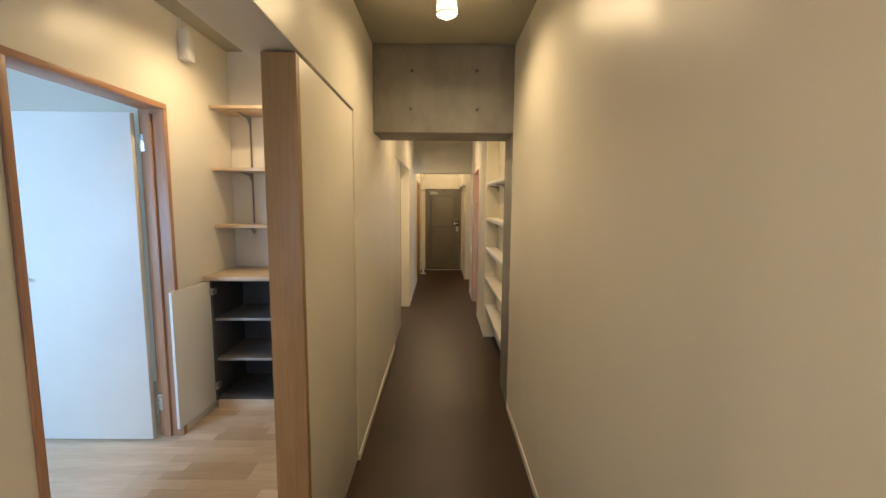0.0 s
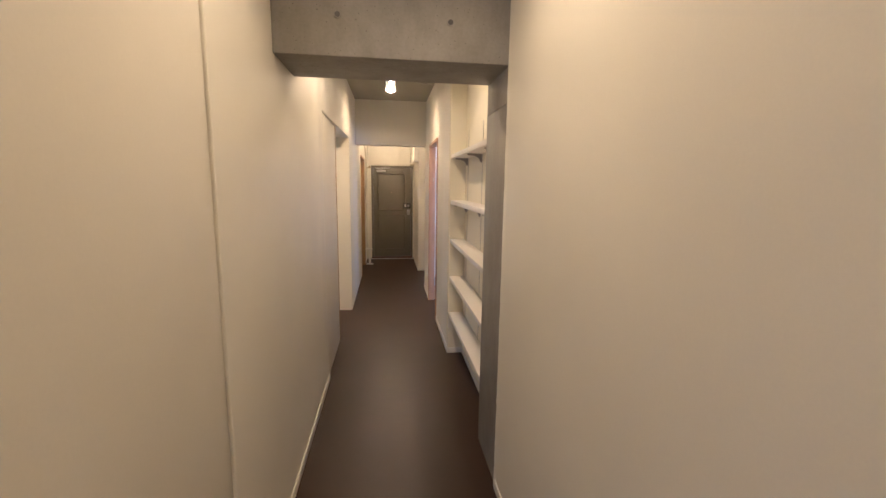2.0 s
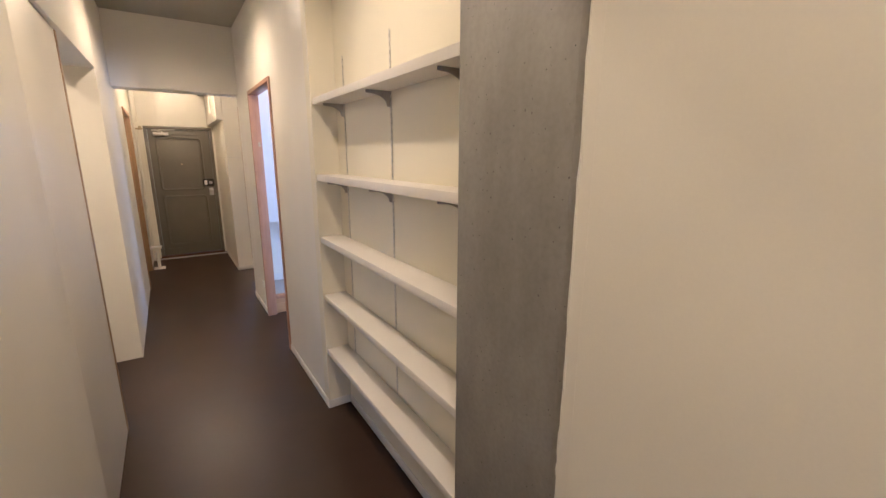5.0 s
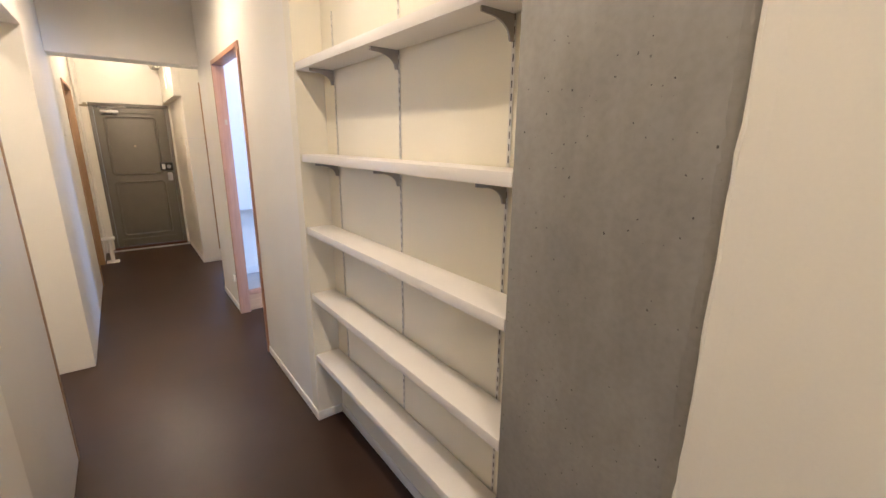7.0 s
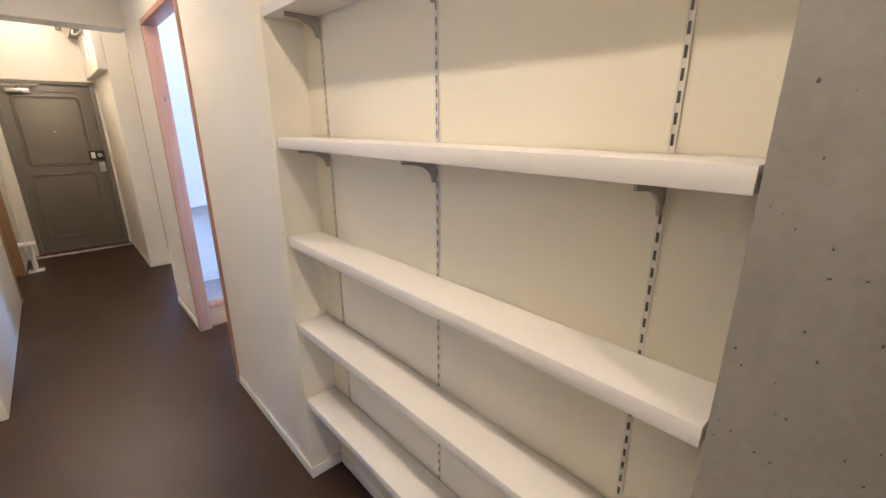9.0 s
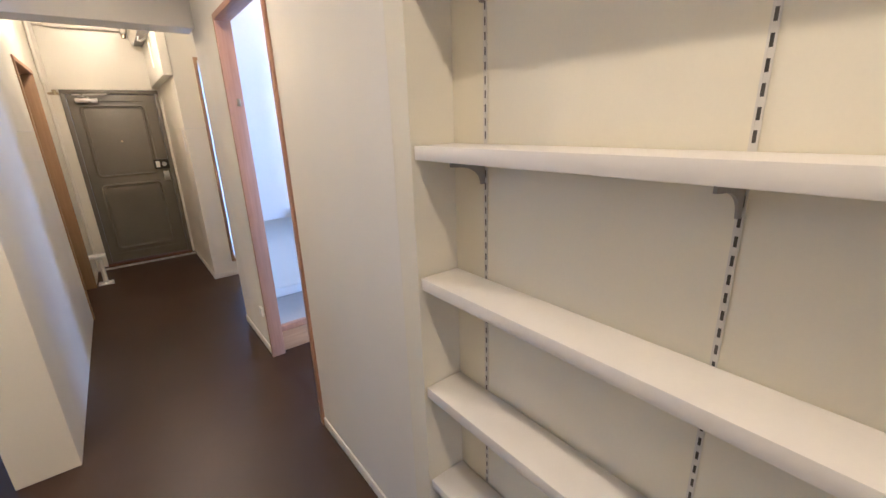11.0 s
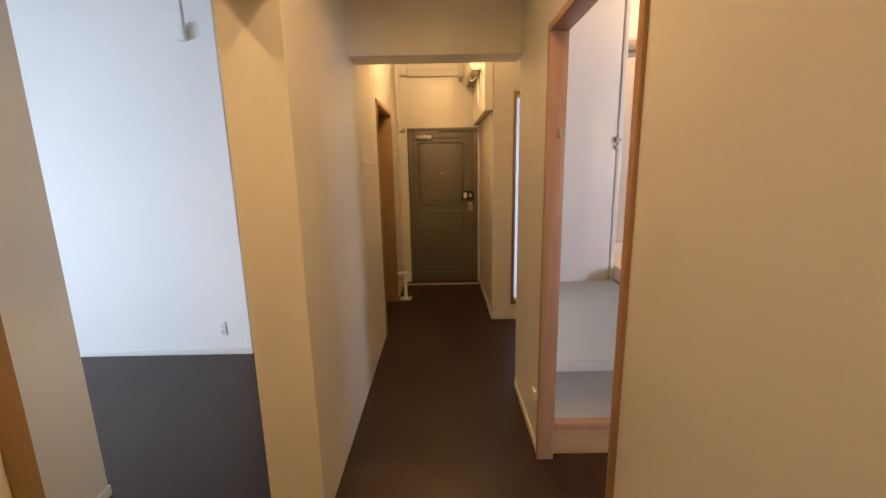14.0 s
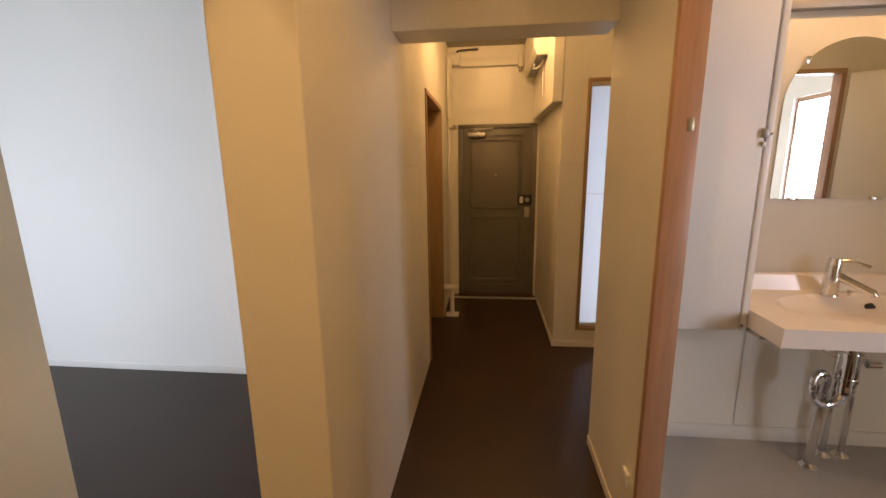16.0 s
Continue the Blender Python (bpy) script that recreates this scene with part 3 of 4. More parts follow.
def front_door():
    t = thing("door_5", (0.23, 9.91, 0), "olive-grey painted steel entrance door with two moulded panels", "door", kind="structure")
    for nm, b in (("jamb", (-0.199, -0.158, 0.0, 1.909)), ("jamb", (0.625, 0.666, 0.0, 1.909)), ("head", (-0.199, 0.666, 1.910, 1.950))):
        part(nm, box(bmesh.new(), b[0], b[1], 9.9, 10.04, b[2], b[3], 0.003), DOOR_OLIVE, t)
    leaf = part("door_leaf", box(bmesh.new(), -0.155, 0.622, 9.925, 9.97, 0.035, 1.906, 0.003), DOOR_OLIVE, t)
    for z0, z1 in ((1.03, 1.785), (0.185, 0.925)):
        bm = bmesh.new()
        tube(bm, round_rect(-0.065, 0.50, z0, z1, 0.045, 9.924), 0.014, 10, True)
        part("moulding", bm, DOOR_OLIVE, t)
        bm = bmesh.new()
        tube(bm, round_rect(-0.045, 0.48, z0 + 0.02, z1 - 0.02, 0.035, 9.925), 0.005, 8, True)
        part("moulding", bm, DOOR_OLIVE, t)
    bm = bmesh.new()
    rod(bm, (0.222, 9.925, 1.405), (0.222, 9.918, 1.405), 0.012)
    part("peephole", bm, BRASS, t, "small dull brass peephole")
    lock = part("lock_box", box(bmesh.new(), 0.470, 0.622, 9.880, 9.925, 1.068, 1.182, 0.006), BLACK, t, "black plastic lock box")
    part("indicator", box(bmesh.new(), 0.488, 0.528, 9.876, 9.882, 1.090, 1.160, 0.002), PLASTIC, lock, "small white plate")
    bm = bmesh.new()
    rod(bm, (0.572, 9.882, 1.125), (0.572, 9.862, 1.125), 0.026, 0.022)
    box(bm, 0.565, 0.579, 9.842, 9.863, 1.100, 1.150, 0.003)
    part("thumb_turn", bm, STEEL, lock, "steel thumb turn")
    bm = bmesh.new()
    box(bm, 0.545, 0.605, 9.918, 9.926, 0.925, 1.04, 0.004)
    part("lock_plate", bm, STEEL, t, "worn steel lock plate")
    bm = bmesh.new()
    rod(bm, (0.575, 9.918, 0.995), (0.575, 9.88, 0.995), 0.014)
    rod(bm, (0.575, 9.88, 0.995), (0.575, 9.862, 0.995), 0.026, 0.022)
    part("knob", bm, STEEL, t, "round steel knob")
    closer = part("door_closer", box(bmesh.new(), -0.09, 0.10, 9.875, 9.925, 1.815, 1.862, 0.006), STEEL, t, "grey door closer")
    bm = bmesh.new()
    tube(bm, [(0.03, 9.9, 1.87), (-0.06, 9.82, 1.885), (-0.10, 9.79, 1.885)], 0.008)
    tube(bm, [(-0.10, 9.79, 1.889), (0.19, 9.885, 1.905)], 0.008)
    part("closer_arm", bm, STEEL, closer, "jointed steel arm")
    part("upper_rib", box(bmesh.new(), -0.06, 0.50, 9.916, 9.926, 1.828, 1.846, 0.002), DOOR_OLIVE, t)
    part("kick_line", box(bmesh.new(), -0.10, 0.54, 9.917, 9.926, 0.115, 0.135, 0.002), DOOR_OLIVE, t)
    part("sill", box(bmesh.new(), -0.20, 0.655, 9.85, 10.04, 0.0, 0.030, 0.003), SILL_WOOD, t, "dark wooden sill")
    single("threshold_strip", box(bmesh.new(), -0.31, 0.685, 9.75, 9.792, 0.0, 0.014, 0.003), ALUMINIUM, "worn metal threshold strip before the entrance door", "threshold", kind="structure")


def entrance_pipes():
    d = thing("duct_cover", (0.14, 9.91, 2.53), "cream painted duct cover high on the entrance wall", "duct")
    part("cover", box(bmesh.new(), -0.17, 0.44, 9.835, 9.909, 2.535, 2.615, 0.006), PIPE_WHITE, d)
    part("end_box", box(bmesh.new(), -0.311, -0.171, 9.8, 9.909, 2.545, 2.665, 0.006), PIPE_WHITE, d)
    part("end_cap", box(bmesh.new(), 0.441, 0.49, 9.825, 9.909, 2.515, 2.645, 0.006), PIPE_WHITE, d)
    bm = bmesh.new()
    rod(bm, (0.465, 9.87, 2.515), (0.465, 9.87, 2.475), 0.02)
    part("stub", bm, BRASS, d, "dark pipe stub")
    bm = bmesh.new()
    tube(bm, [(-0.20, 9.85, 2.665), (-0.20, 9.85, 2.69), (-0.17, 9.85, 2.70), (0.02, 9.85, 2.705)], 0.009)
    part("cable", bm, BLACK, d, "dark cable")
    p = thing("wall_pipe", (-0.285, 9.71, 0), "cream painted pipe running down beside the entrance", "pipe")
    bm = bmesh.new()
    rod(bm, (-0.278, 9.77, 1.99), (-0.278, 9.77, 2.60), 0.028)
    part("upper_pipe", bm, PIPE_WHITE, p)
    bm = bmesh.new()
    rod(bm, (-0.285, 9.69, 2.0), (-0.285, 9.69, 2.60), 0.02)
    part("upper_pipe", bm, PIPE_WHITE, p)
    bm = bmesh.new()
    rod(bm, (-0.285, 9.77, 0.0), (-0.285, 9.77, 1.99), 0.016)
    part("lower_pipe", bm, PIPE_WHITE, p)
    bm = bmesh.new()
    rod(bm, (-0.285, 9.77, 1.90), (-0.20, 9.73, 1.90), 0.013)
    rod(bm, (-0.225, 9.74, 1.885), (-0.225, 9.74, 1.935), 0.018)
    part("valve", bm, BRASS, p, "small metal valve")
    s = thing("floor_stand", (-0.22, 9.21, 0), "white painted steel post on a square floor plate", "stand")
    bm = bmesh.new()
    box(bm, -0.285, -0.155, 9.15, 9.27, 0, 0.012, 0.003)
    part("foot_plate", bm, PLASTIC, s)
    bm = bmesh.new()
    rod(bm, (-0.22, 9.21, 0.012), (-0.22, 9.21, 0.285), 0.021)
    part("post", bm, PLASTIC, s)
    bm = bmesh.new()
    box(bm, -0.305, -0.165, 9.16, 9.26, 0.285, 0.315, 0.006)
    part("top_plate", bm, PLASTIC, s)
    for dx, dy in ((-0.05, -0.045), (0.05, -0.045), (-0.05, 0.045), (0.05, 0.045)):
        bm = bmesh.new()
        rod(bm, (-0.22 + dx, 9.21 + dy, 0.012), (-0.22 + dx, 9.21 + dy, 0.018), 0.008, seg=8)
        part("bolt", bm, STEEL, s, "small steel bolt")
    b = thing("distribution_box", (0.55, 9.16, 2.40), "cream electrical box with a cable, high on the beam", "electrical box")
    bm = bmesh.new()
    prism(bm, [(0.6148, 2.40), (0.525, 2.40), (0.50, 2.46), (0.50, CEIL - 0.03), (0.6148, CEIL - 0.03)], "y", 8.87, 9.83)
    part("case", bm, PIPE_WHITE, b, smooth=False)
    part("base_plate", box(bmesh.new(), 0.53, 0.611, 8.90, 9.8, 2.394, 2.3995), BOX_GREY, b, "grey underside plate", smooth=False)
    bm = bmesh.new()
    tube(bm, [(0.60, 9.04, 2.396), (0.585, 9.06, 2.36), (0.55, 9.11, 2.34), (0.53, 9.15, 2.35), (0.54, 9.17, 2.394)], 0.008)
    rod(bm, (0.604, 9.06, 2.10), (0.604, 9.06, 2.394), 0.006, seg=10)
    part("cable", bm, PLASTIC, b, "white cable")
    bm = bmesh.new()
    box(bm, 0.682, 0.6898, 8.64, 8.70, 1.30, 1.50, 0.004)
    single("wall_switch", bm, PLASTIC, "tall white wall plate beside the entrance", "switch")


def narrow_window():
    t = thing("window_1", (1.02, 8.58, 0.165), "tall narrow frosted window in a dark wooden frame", "window", kind="structure")
    x0, x1, z0, z1 = 0.885, 1.16, 0.165, 2.13
    for nm, b in (("window_frame", (x0 - 0.012, x0 + 0.016, z0 - 0.012, z1 + 0.012)), ("window_frame", (x1 - 0.016, x1 + 0.012, z0 - 0.012, z1 + 0.012)),
                  ("window_frame", (x0 + 0.0165, x1 - 0.0165, z1 - 0.014, z1 + 0.012)), ("window_frame", (x0 + 0.0165, x1 - 0.0165, z0 - 0.012, z0 + 0.012))):
        part(nm, box(bmesh.new(), b[0], b[1], 8.52, 8.635, b[2], b[3], 0.002), POST_WOOD, t)
    part("window_sill", box(bmesh.new(), x0 + 0.0165, x1 - 0.0165, 8.55, 8.63, z0 + 0.0125, z0 + 0.045, 0.002), TRIM_WHITE, t, "white sill")
    part("pane", box(bmesh.new(), x0 + 0.0165, x1 - 0.0165, 8.546, 8.551, z0 + 0.046, 1.284), FROST, t, "frosted glass", smooth=False)
    part("pane", box(bmesh.new(), x0 + 0.0165, x1 - 0.0165, 8.546, 8.551, 1.286, z1 - 0.045), FROST, t, "frosted glass", smooth=False)
    part("top_rail", box(bmesh.new(), x0 + 0.0165, x1 - 0.0165, 8.53, 8.58, z1 - 0.0445, z1 - 0.0145, 0.002), TRIM_WHITE, t, "pale upper rail")


def plain_window(name, axis, at, u0, u1, z0, z1, label):
    """A two-pane sash window with a white frame, set in a wall's opening at `at` along the wall's normal."""
    c = (at, (u0 + u1) / 2, z0) if axis == "x" else ((u0 + u1) / 2, at, z0)
    t = thing(name, c, label, "window", kind="structure")

    def b(p, q, r, s, d=0.02, bev=0.002):
        bm = bmesh.new()
        box(bm, *((at - d, at + d, p, q) if axis == "x" else (p, q, at - d, at + d)), r, s, bev)
        return bm
    mid = (u0 + u1) / 2
    for p, q, r, s in ((u0, u0 + 0.04, z0, z1), (u1 - 0.04, u1, z0, z1), (u0 + 0.0405, u1 - 0.0405, z0, z0 + 0.04), (u0 + 0.0405, u1 - 0.0405, z1 - 0.04, z1), (mid - 0.025, mid + 0.025, z0 + 0.041, z1 - 0.041)):
        part("window_frame", b(p, q, r, s), FRAME_WOOD if name == "window_3" else TRIM_WHITE, t)
    if name == "window_3":
        part("transom", b(u0 + 0.0405, mid - 0.0255, 1.90, 1.93, 0.018), FRAME_WOOD, t)
    for p, q in ((u0 + 0.041, mid - 0.026), (mid + 0.026, u1 - 0.041)):
        part("pane", b(p, q, z0 + 0.041, z1 - 0.041, 0.003, 0), GLASS, t, "clear glass", smooth=False)


front_door()
entrance_pipes()
narrow_window()
plain_window("window_2", "x", -4.45, 4.1, 6.5, 0.08, 2.15, "wide two-pane balcony window of the bright room")
plain_window("window_3", "x", 3.45, 3.92, 4.88, 0.85, 2.17, "wood-framed window of the small room, two panes")
plain_window("window_4", "y", -0.55, -3.35, -2.05, 0.95, 2.15, "two-pane bedroom window")
# window_5 is unseen, added to go with the fill daylight behind the start
plain_window("window_5", "y", -2.28, -1.4, -0.6, 0.95, 2.25, "two-pane kitchen window, unseen, added for daylight")


# ---------------------------------------------------------------- lamps
def jar_lamp(x, y, z, name="ceiling_lamp"):
    t = thing(name, (x, y, z), "small milky glass jar lamp with a glowing bulb on the ceiling", "lamp", "corridor ceiling lamps")
    bm = bmesh.new()
    rod(bm, (x, y, z - 0.022), (x, y, z - 0.0005), 0.052, 0.05, 28)
    part("base", bm, PLASTIC, t, "white ceiling base")
    bm = bmesh.new()
    rod(bm, (x, y, z - 0.045), (x, y, z - 0.022), 0.016, seg=16)
    part("socket", bm, PLASTIC, t)
    bm = bmesh.new()
    bmesh.ops.create_uvsphere(bm, u_segments=20, v_segments=12, radius=0.017, matrix=Matrix.Translation((x, y, z - 0.060)) @ Matrix.Diagonal((1, 1, 0.95, 1)))
    part("bulb", bm, BULB, t, "glowing warm bulb")
    bm = bmesh.new()
    ring = []
    for r, dz in ((0.050, 0.024), (0.054, 0.05), (0.054, 0.13), (0.049, 0.146), (0.030, 0.152), (0.004, 0.154)):
        ring.append([bm.verts.new((x + r * math.cos(a), y + r * math.sin(a), z - dz)) for a in (2 * math.pi * k / 28 for k in range(28))])
    for a, b in zip(ring, ring[1:]):
        for k in range(28):
            bm.faces.new((a[k], a[(k + 1) % 28], b[(k + 1) % 28], b[k]))
    part("shade", bm, JAR_GLASS, t, "milky glass jar")
    bm = bmesh.new()
    tube(bm, [(x + 0.052 * math.cos(a), y + 0.052 * math.sin(a), z - 0.138) for a in (2 * math.pi * k / 32 for k in range(32))], 0.006, 8, True)
    part("rim", bm, PLASTIC, t, "white lower rim")
    bm = bmesh.new()
    rod(bm, (x, y, z - 0.175), (x, y, z - 0.153), 0.006, 0.009, 12)
    part("finial", bm, BRACKET, t, "small dark finial")
    return t


for lx, ly in (LAMP_1, LAMP_M, LAMP_2, LAMP_3, LAMP_ADDED, LAMP_K, LAMP_L):
    jar_lamp(lx, ly, CEIL)


def conduit(pts, label, r=0.0085):
    bm = bmesh.new()
    tube(bm, pts, r, 10)
    single("conduit", bm, BRACKET, label, "conduit")


conduit([(0.187, 4.01, CEIL - 0.0085), (0.187, 5.825, CEIL - 0.0085)], "thin dark conduit along the ceiling to the lamp", 0.0085)
conduit([(0.24, 5.90, CEIL - 0.006), (RIGHT - 0.001, 6.12, CEIL - 0.006)], "thin dark wire across the ceiling from the lamp", 0.005)


# ---------------------------------------------------------------- shelf niche
def bracket_mesh(depth, drop):
    bm = bmesh.new()
    out = [(0.0, 0.0), (-depth, 0.0), (-depth, -0.012)]
    for k in range(9):
        a = k / 8
        out.append((-depth + 0.02 + (depth - 0.034) * math.sin(a * math.pi / 2), -0.014 - (drop - 0.02) * (1 - math.cos(a * math.pi / 2))))
    out += [(-0.012, -drop), (0.0, -drop)]
    prism(bm, out, "y", -0.0025, 0.0025)
    return bm


STANDARDS = (3.503, 4.043, 4.593)
SHELF_TOPS = (0.400, 0.746, 1.092, 1.442, 1.842)
for zt in SHELF_TOPS:
    sh = thing("wall_shelf", (0.78, 4.0, zt - 0.034), "long white wooden shelf board on grey metal brackets", "shelf", "shelves in the niche")
    part("board", box(bmesh.new(), 0.707, 0.834, 3.364, 4.711, zt - 0.034, zt, 0.001), SHELF_WHITE, sh)
    for ys in STANDARDS:
        bm = bracket_mesh(0.108, 0.062)
        bmesh.ops.translate(bm, verts=bm.verts, vec=(0.834, ys, zt - 0.0345))
        part("bracket", bm, BRACKET, sh, "grey metal bracket", smooth=False)
for ys in STANDARDS:
    st = thing("shelf_standard", (0.85, ys, 0.2), "upright slotted metal rail on the niche wall", "shelf rail", "slotted rails in the niche")
    part("backing", box(bmesh.new(), 0.8378, 0.8395, ys - 0.0045, ys + 0.0045, 0.2, 2.045), SLOT_METAL, st, "dark metal inside of the slots", smooth=False)
    bm = bmesh.new()
    for s in (-1, 1):
        box(bm, 0.8368, 0.8382, ys + s * 0.0042 - 0.0016, ys + s * 0.0042 + 0.0016, 0.2, 2.045)
    z = 0.2
    while z < 2.045:
        box(bm, 0.8369, 0.8382, ys - 0.0025, ys + 0.0025, z, min(z + 0.0135, 2.045))
        z += 0.031
    part("rail", bm, RAIL_METAL, st, smooth=False)


# ---------------------------------------------------------------- kitchen end
def kitchen():
    slab("kitchen_floor", -1.4745, -0.47, -2.2, 3.145, 0.0, 0.112, LIGHT_WOOD, "raised pale maple floor of the kitchen", "floor")
    slab("bedroom_floor", -3.70, -1.4755, -0.5, 3.145, 0.0, 0.118, PLANK_WOOD, "pale maple bedroom floor", "floor")
    single("trim", box(bmesh.new(), -0.469, -0.455, -1.2, 1.326, 0.0, 0.121, 0.003), POST_WOOD, "wooden edge of the raised kitchen floor", "trim", kind="structure")
    wt = single("worktop", box(bmesh.new(), -1.474, -0.60, 2.6500, 3.1440, 1.066, 1.092, 0.003), LIGHT_WOOD, "pale wooden worktop on the low cabinets", "worktop")
    cab = thing("cabinet", (-1.2, 2.8950, 0.12), "low pale cabinet with dark grey inside and an open door", "cabinet")
    part("plinth", box(bmesh.new(), -1.44, -0.60, 2.7100, 3.1350, 0.12, 0.185, 0.001), LIGHT_WOOD, cab)
    for x0, x1 in ((-1.445, -1.427), (-1.022, -1.004)):
        part("side_panel", box(bmesh.new(), x0, x1, 2.6850, 3.1350, 0.1855, 1.0655, 0.001), DARK_GREY, cab)
    part("back_panel", box(bmesh.new(), -1.4265, -1.0225, 3.1250, 3.1400, 0.1855, 1.0655), DARK_GREY, cab)
    for z in (0.186, 0.476, 0.770):
        part("inner_shelf", box(bmesh.new(), -1.4265, -1.0225, 2.7000, 3.1240, z, z + 0.018, 0.001), DARK_GREY if z < 0.2 else BRACKET, cab, "grey inner shelf")
    part("top_panel", box(bmesh.new(), -1.4265, -1.0225, 2.7000, 3.1240, 1.05, 1.0655, 0.001), DARK_GREY, cab)
    bm = box(bmesh.new(), -0.009, 0.009, -0.385, 0.0, 0.19, 1.06, 0.002)
    bmesh.ops.transform(bm, matrix=pose(-1.442, 2.6730, 0, 0, 0, -3), verts=bm.verts)
    dr = part("door", bm, DOOR_WHITE, cab, "pale door swung wide open")
    for z in (0.30, 0.985):
        bm = bmesh.new()
        box(bm, -1.432, -1.405, 2.6550, 2.7050, z - 0.022, z + 0.022, 0.003)
        rod(bm, (-1.419, 2.6500, z), (-1.419, 2.6850, z), 0.011, seg=12)
        part("hinge", bm, STEEL, dr, "steel cup hinge")
    part("door", box(bmesh.new(), -1.018, -0.605, 2.6630, 2.6820, 0.19, 1.06, 0.002), DOOR_WHITE, cab, "closed pale door")
    part("handle", box(bmesh.new(), -1.004, -0.990, 2.6510, 2.6640, 0.90, 0.985, 0.003), STEEL, cab, "small steel handle")
    for z in (2.285, 1.852, 1.440):
        sh = thing("kitchen_shelf", (-1.2, 2.9950, z - 0.022), "pale wooden kitchen shelf on dark metal brackets", "shelf", "shelves above the worktop")
        part("board", box(bmesh.new(), -1.473, -0.62, 2.8450, 3.1370, z - 0.022, z, 0.002), LIGHT_WOOD, sh)
        for xs in (-1.315, -0.80):
            bm = bmesh.new()
            prism(bm, [(3.1300, z - 0.0225), (2.9450, z - 0.0225), (2.9450, z - 0.032), (3.0850, z - 0.045), (3.1200, z - 0.085), (3.1300, z - 0.085)], "x", xs - 0.0025, xs + 0.0025)
            part("bracket", bm, BRACKET, sh, "dark metal bracket", smooth=False)
    for xs in (-1.315, -0.80):
        st = thing("shelf_standard", (xs, 3.1400, 1.36), "upright slotted metal rail above the worktop", "shelf rail", "slotted rails above the worktop")
        part("backing", box(bmesh.new(), xs - 0.006, xs + 0.006, 3.1410, 3.1445, 1.36, 2.32), BLACK, st, "dark inside of the slots", smooth=False)
        bm = bmesh.new()
        for s in (-1, 1):
            box(bm, xs + s * 0.0055 - 0.0018, xs + s * 0.0055 + 0.0018, 3.1370, 3.1408, 1.36, 2.32)
        z = 1.36
        while z < 2.32:
            box(bm, xs - 0.0036, xs + 0.0036, 3.1372, 3.1408, z, min(z + 0.0105, 2.32))
            z += 0.0255
        part("rail", bm, BRACKET, st, smooth=False)
    wl = thing("wall_fitting", (-1.45, 2.52, 2.5), "white boxed cable fitting high on the kitchen wall", "wall fitting")
    part("case", box(bmesh.new(), -1.4745, -1.41, 2.53, 2.61, 2.49, 2.6750, 0.008), PLASTIC, wl)
    part("cable_cover", box(bmesh.new(), -1.4745, -1.462, 2.55, 2.57, 2.6755, CEIL - 0.002, 0.002), PLASTIC, wl)


kitchen()


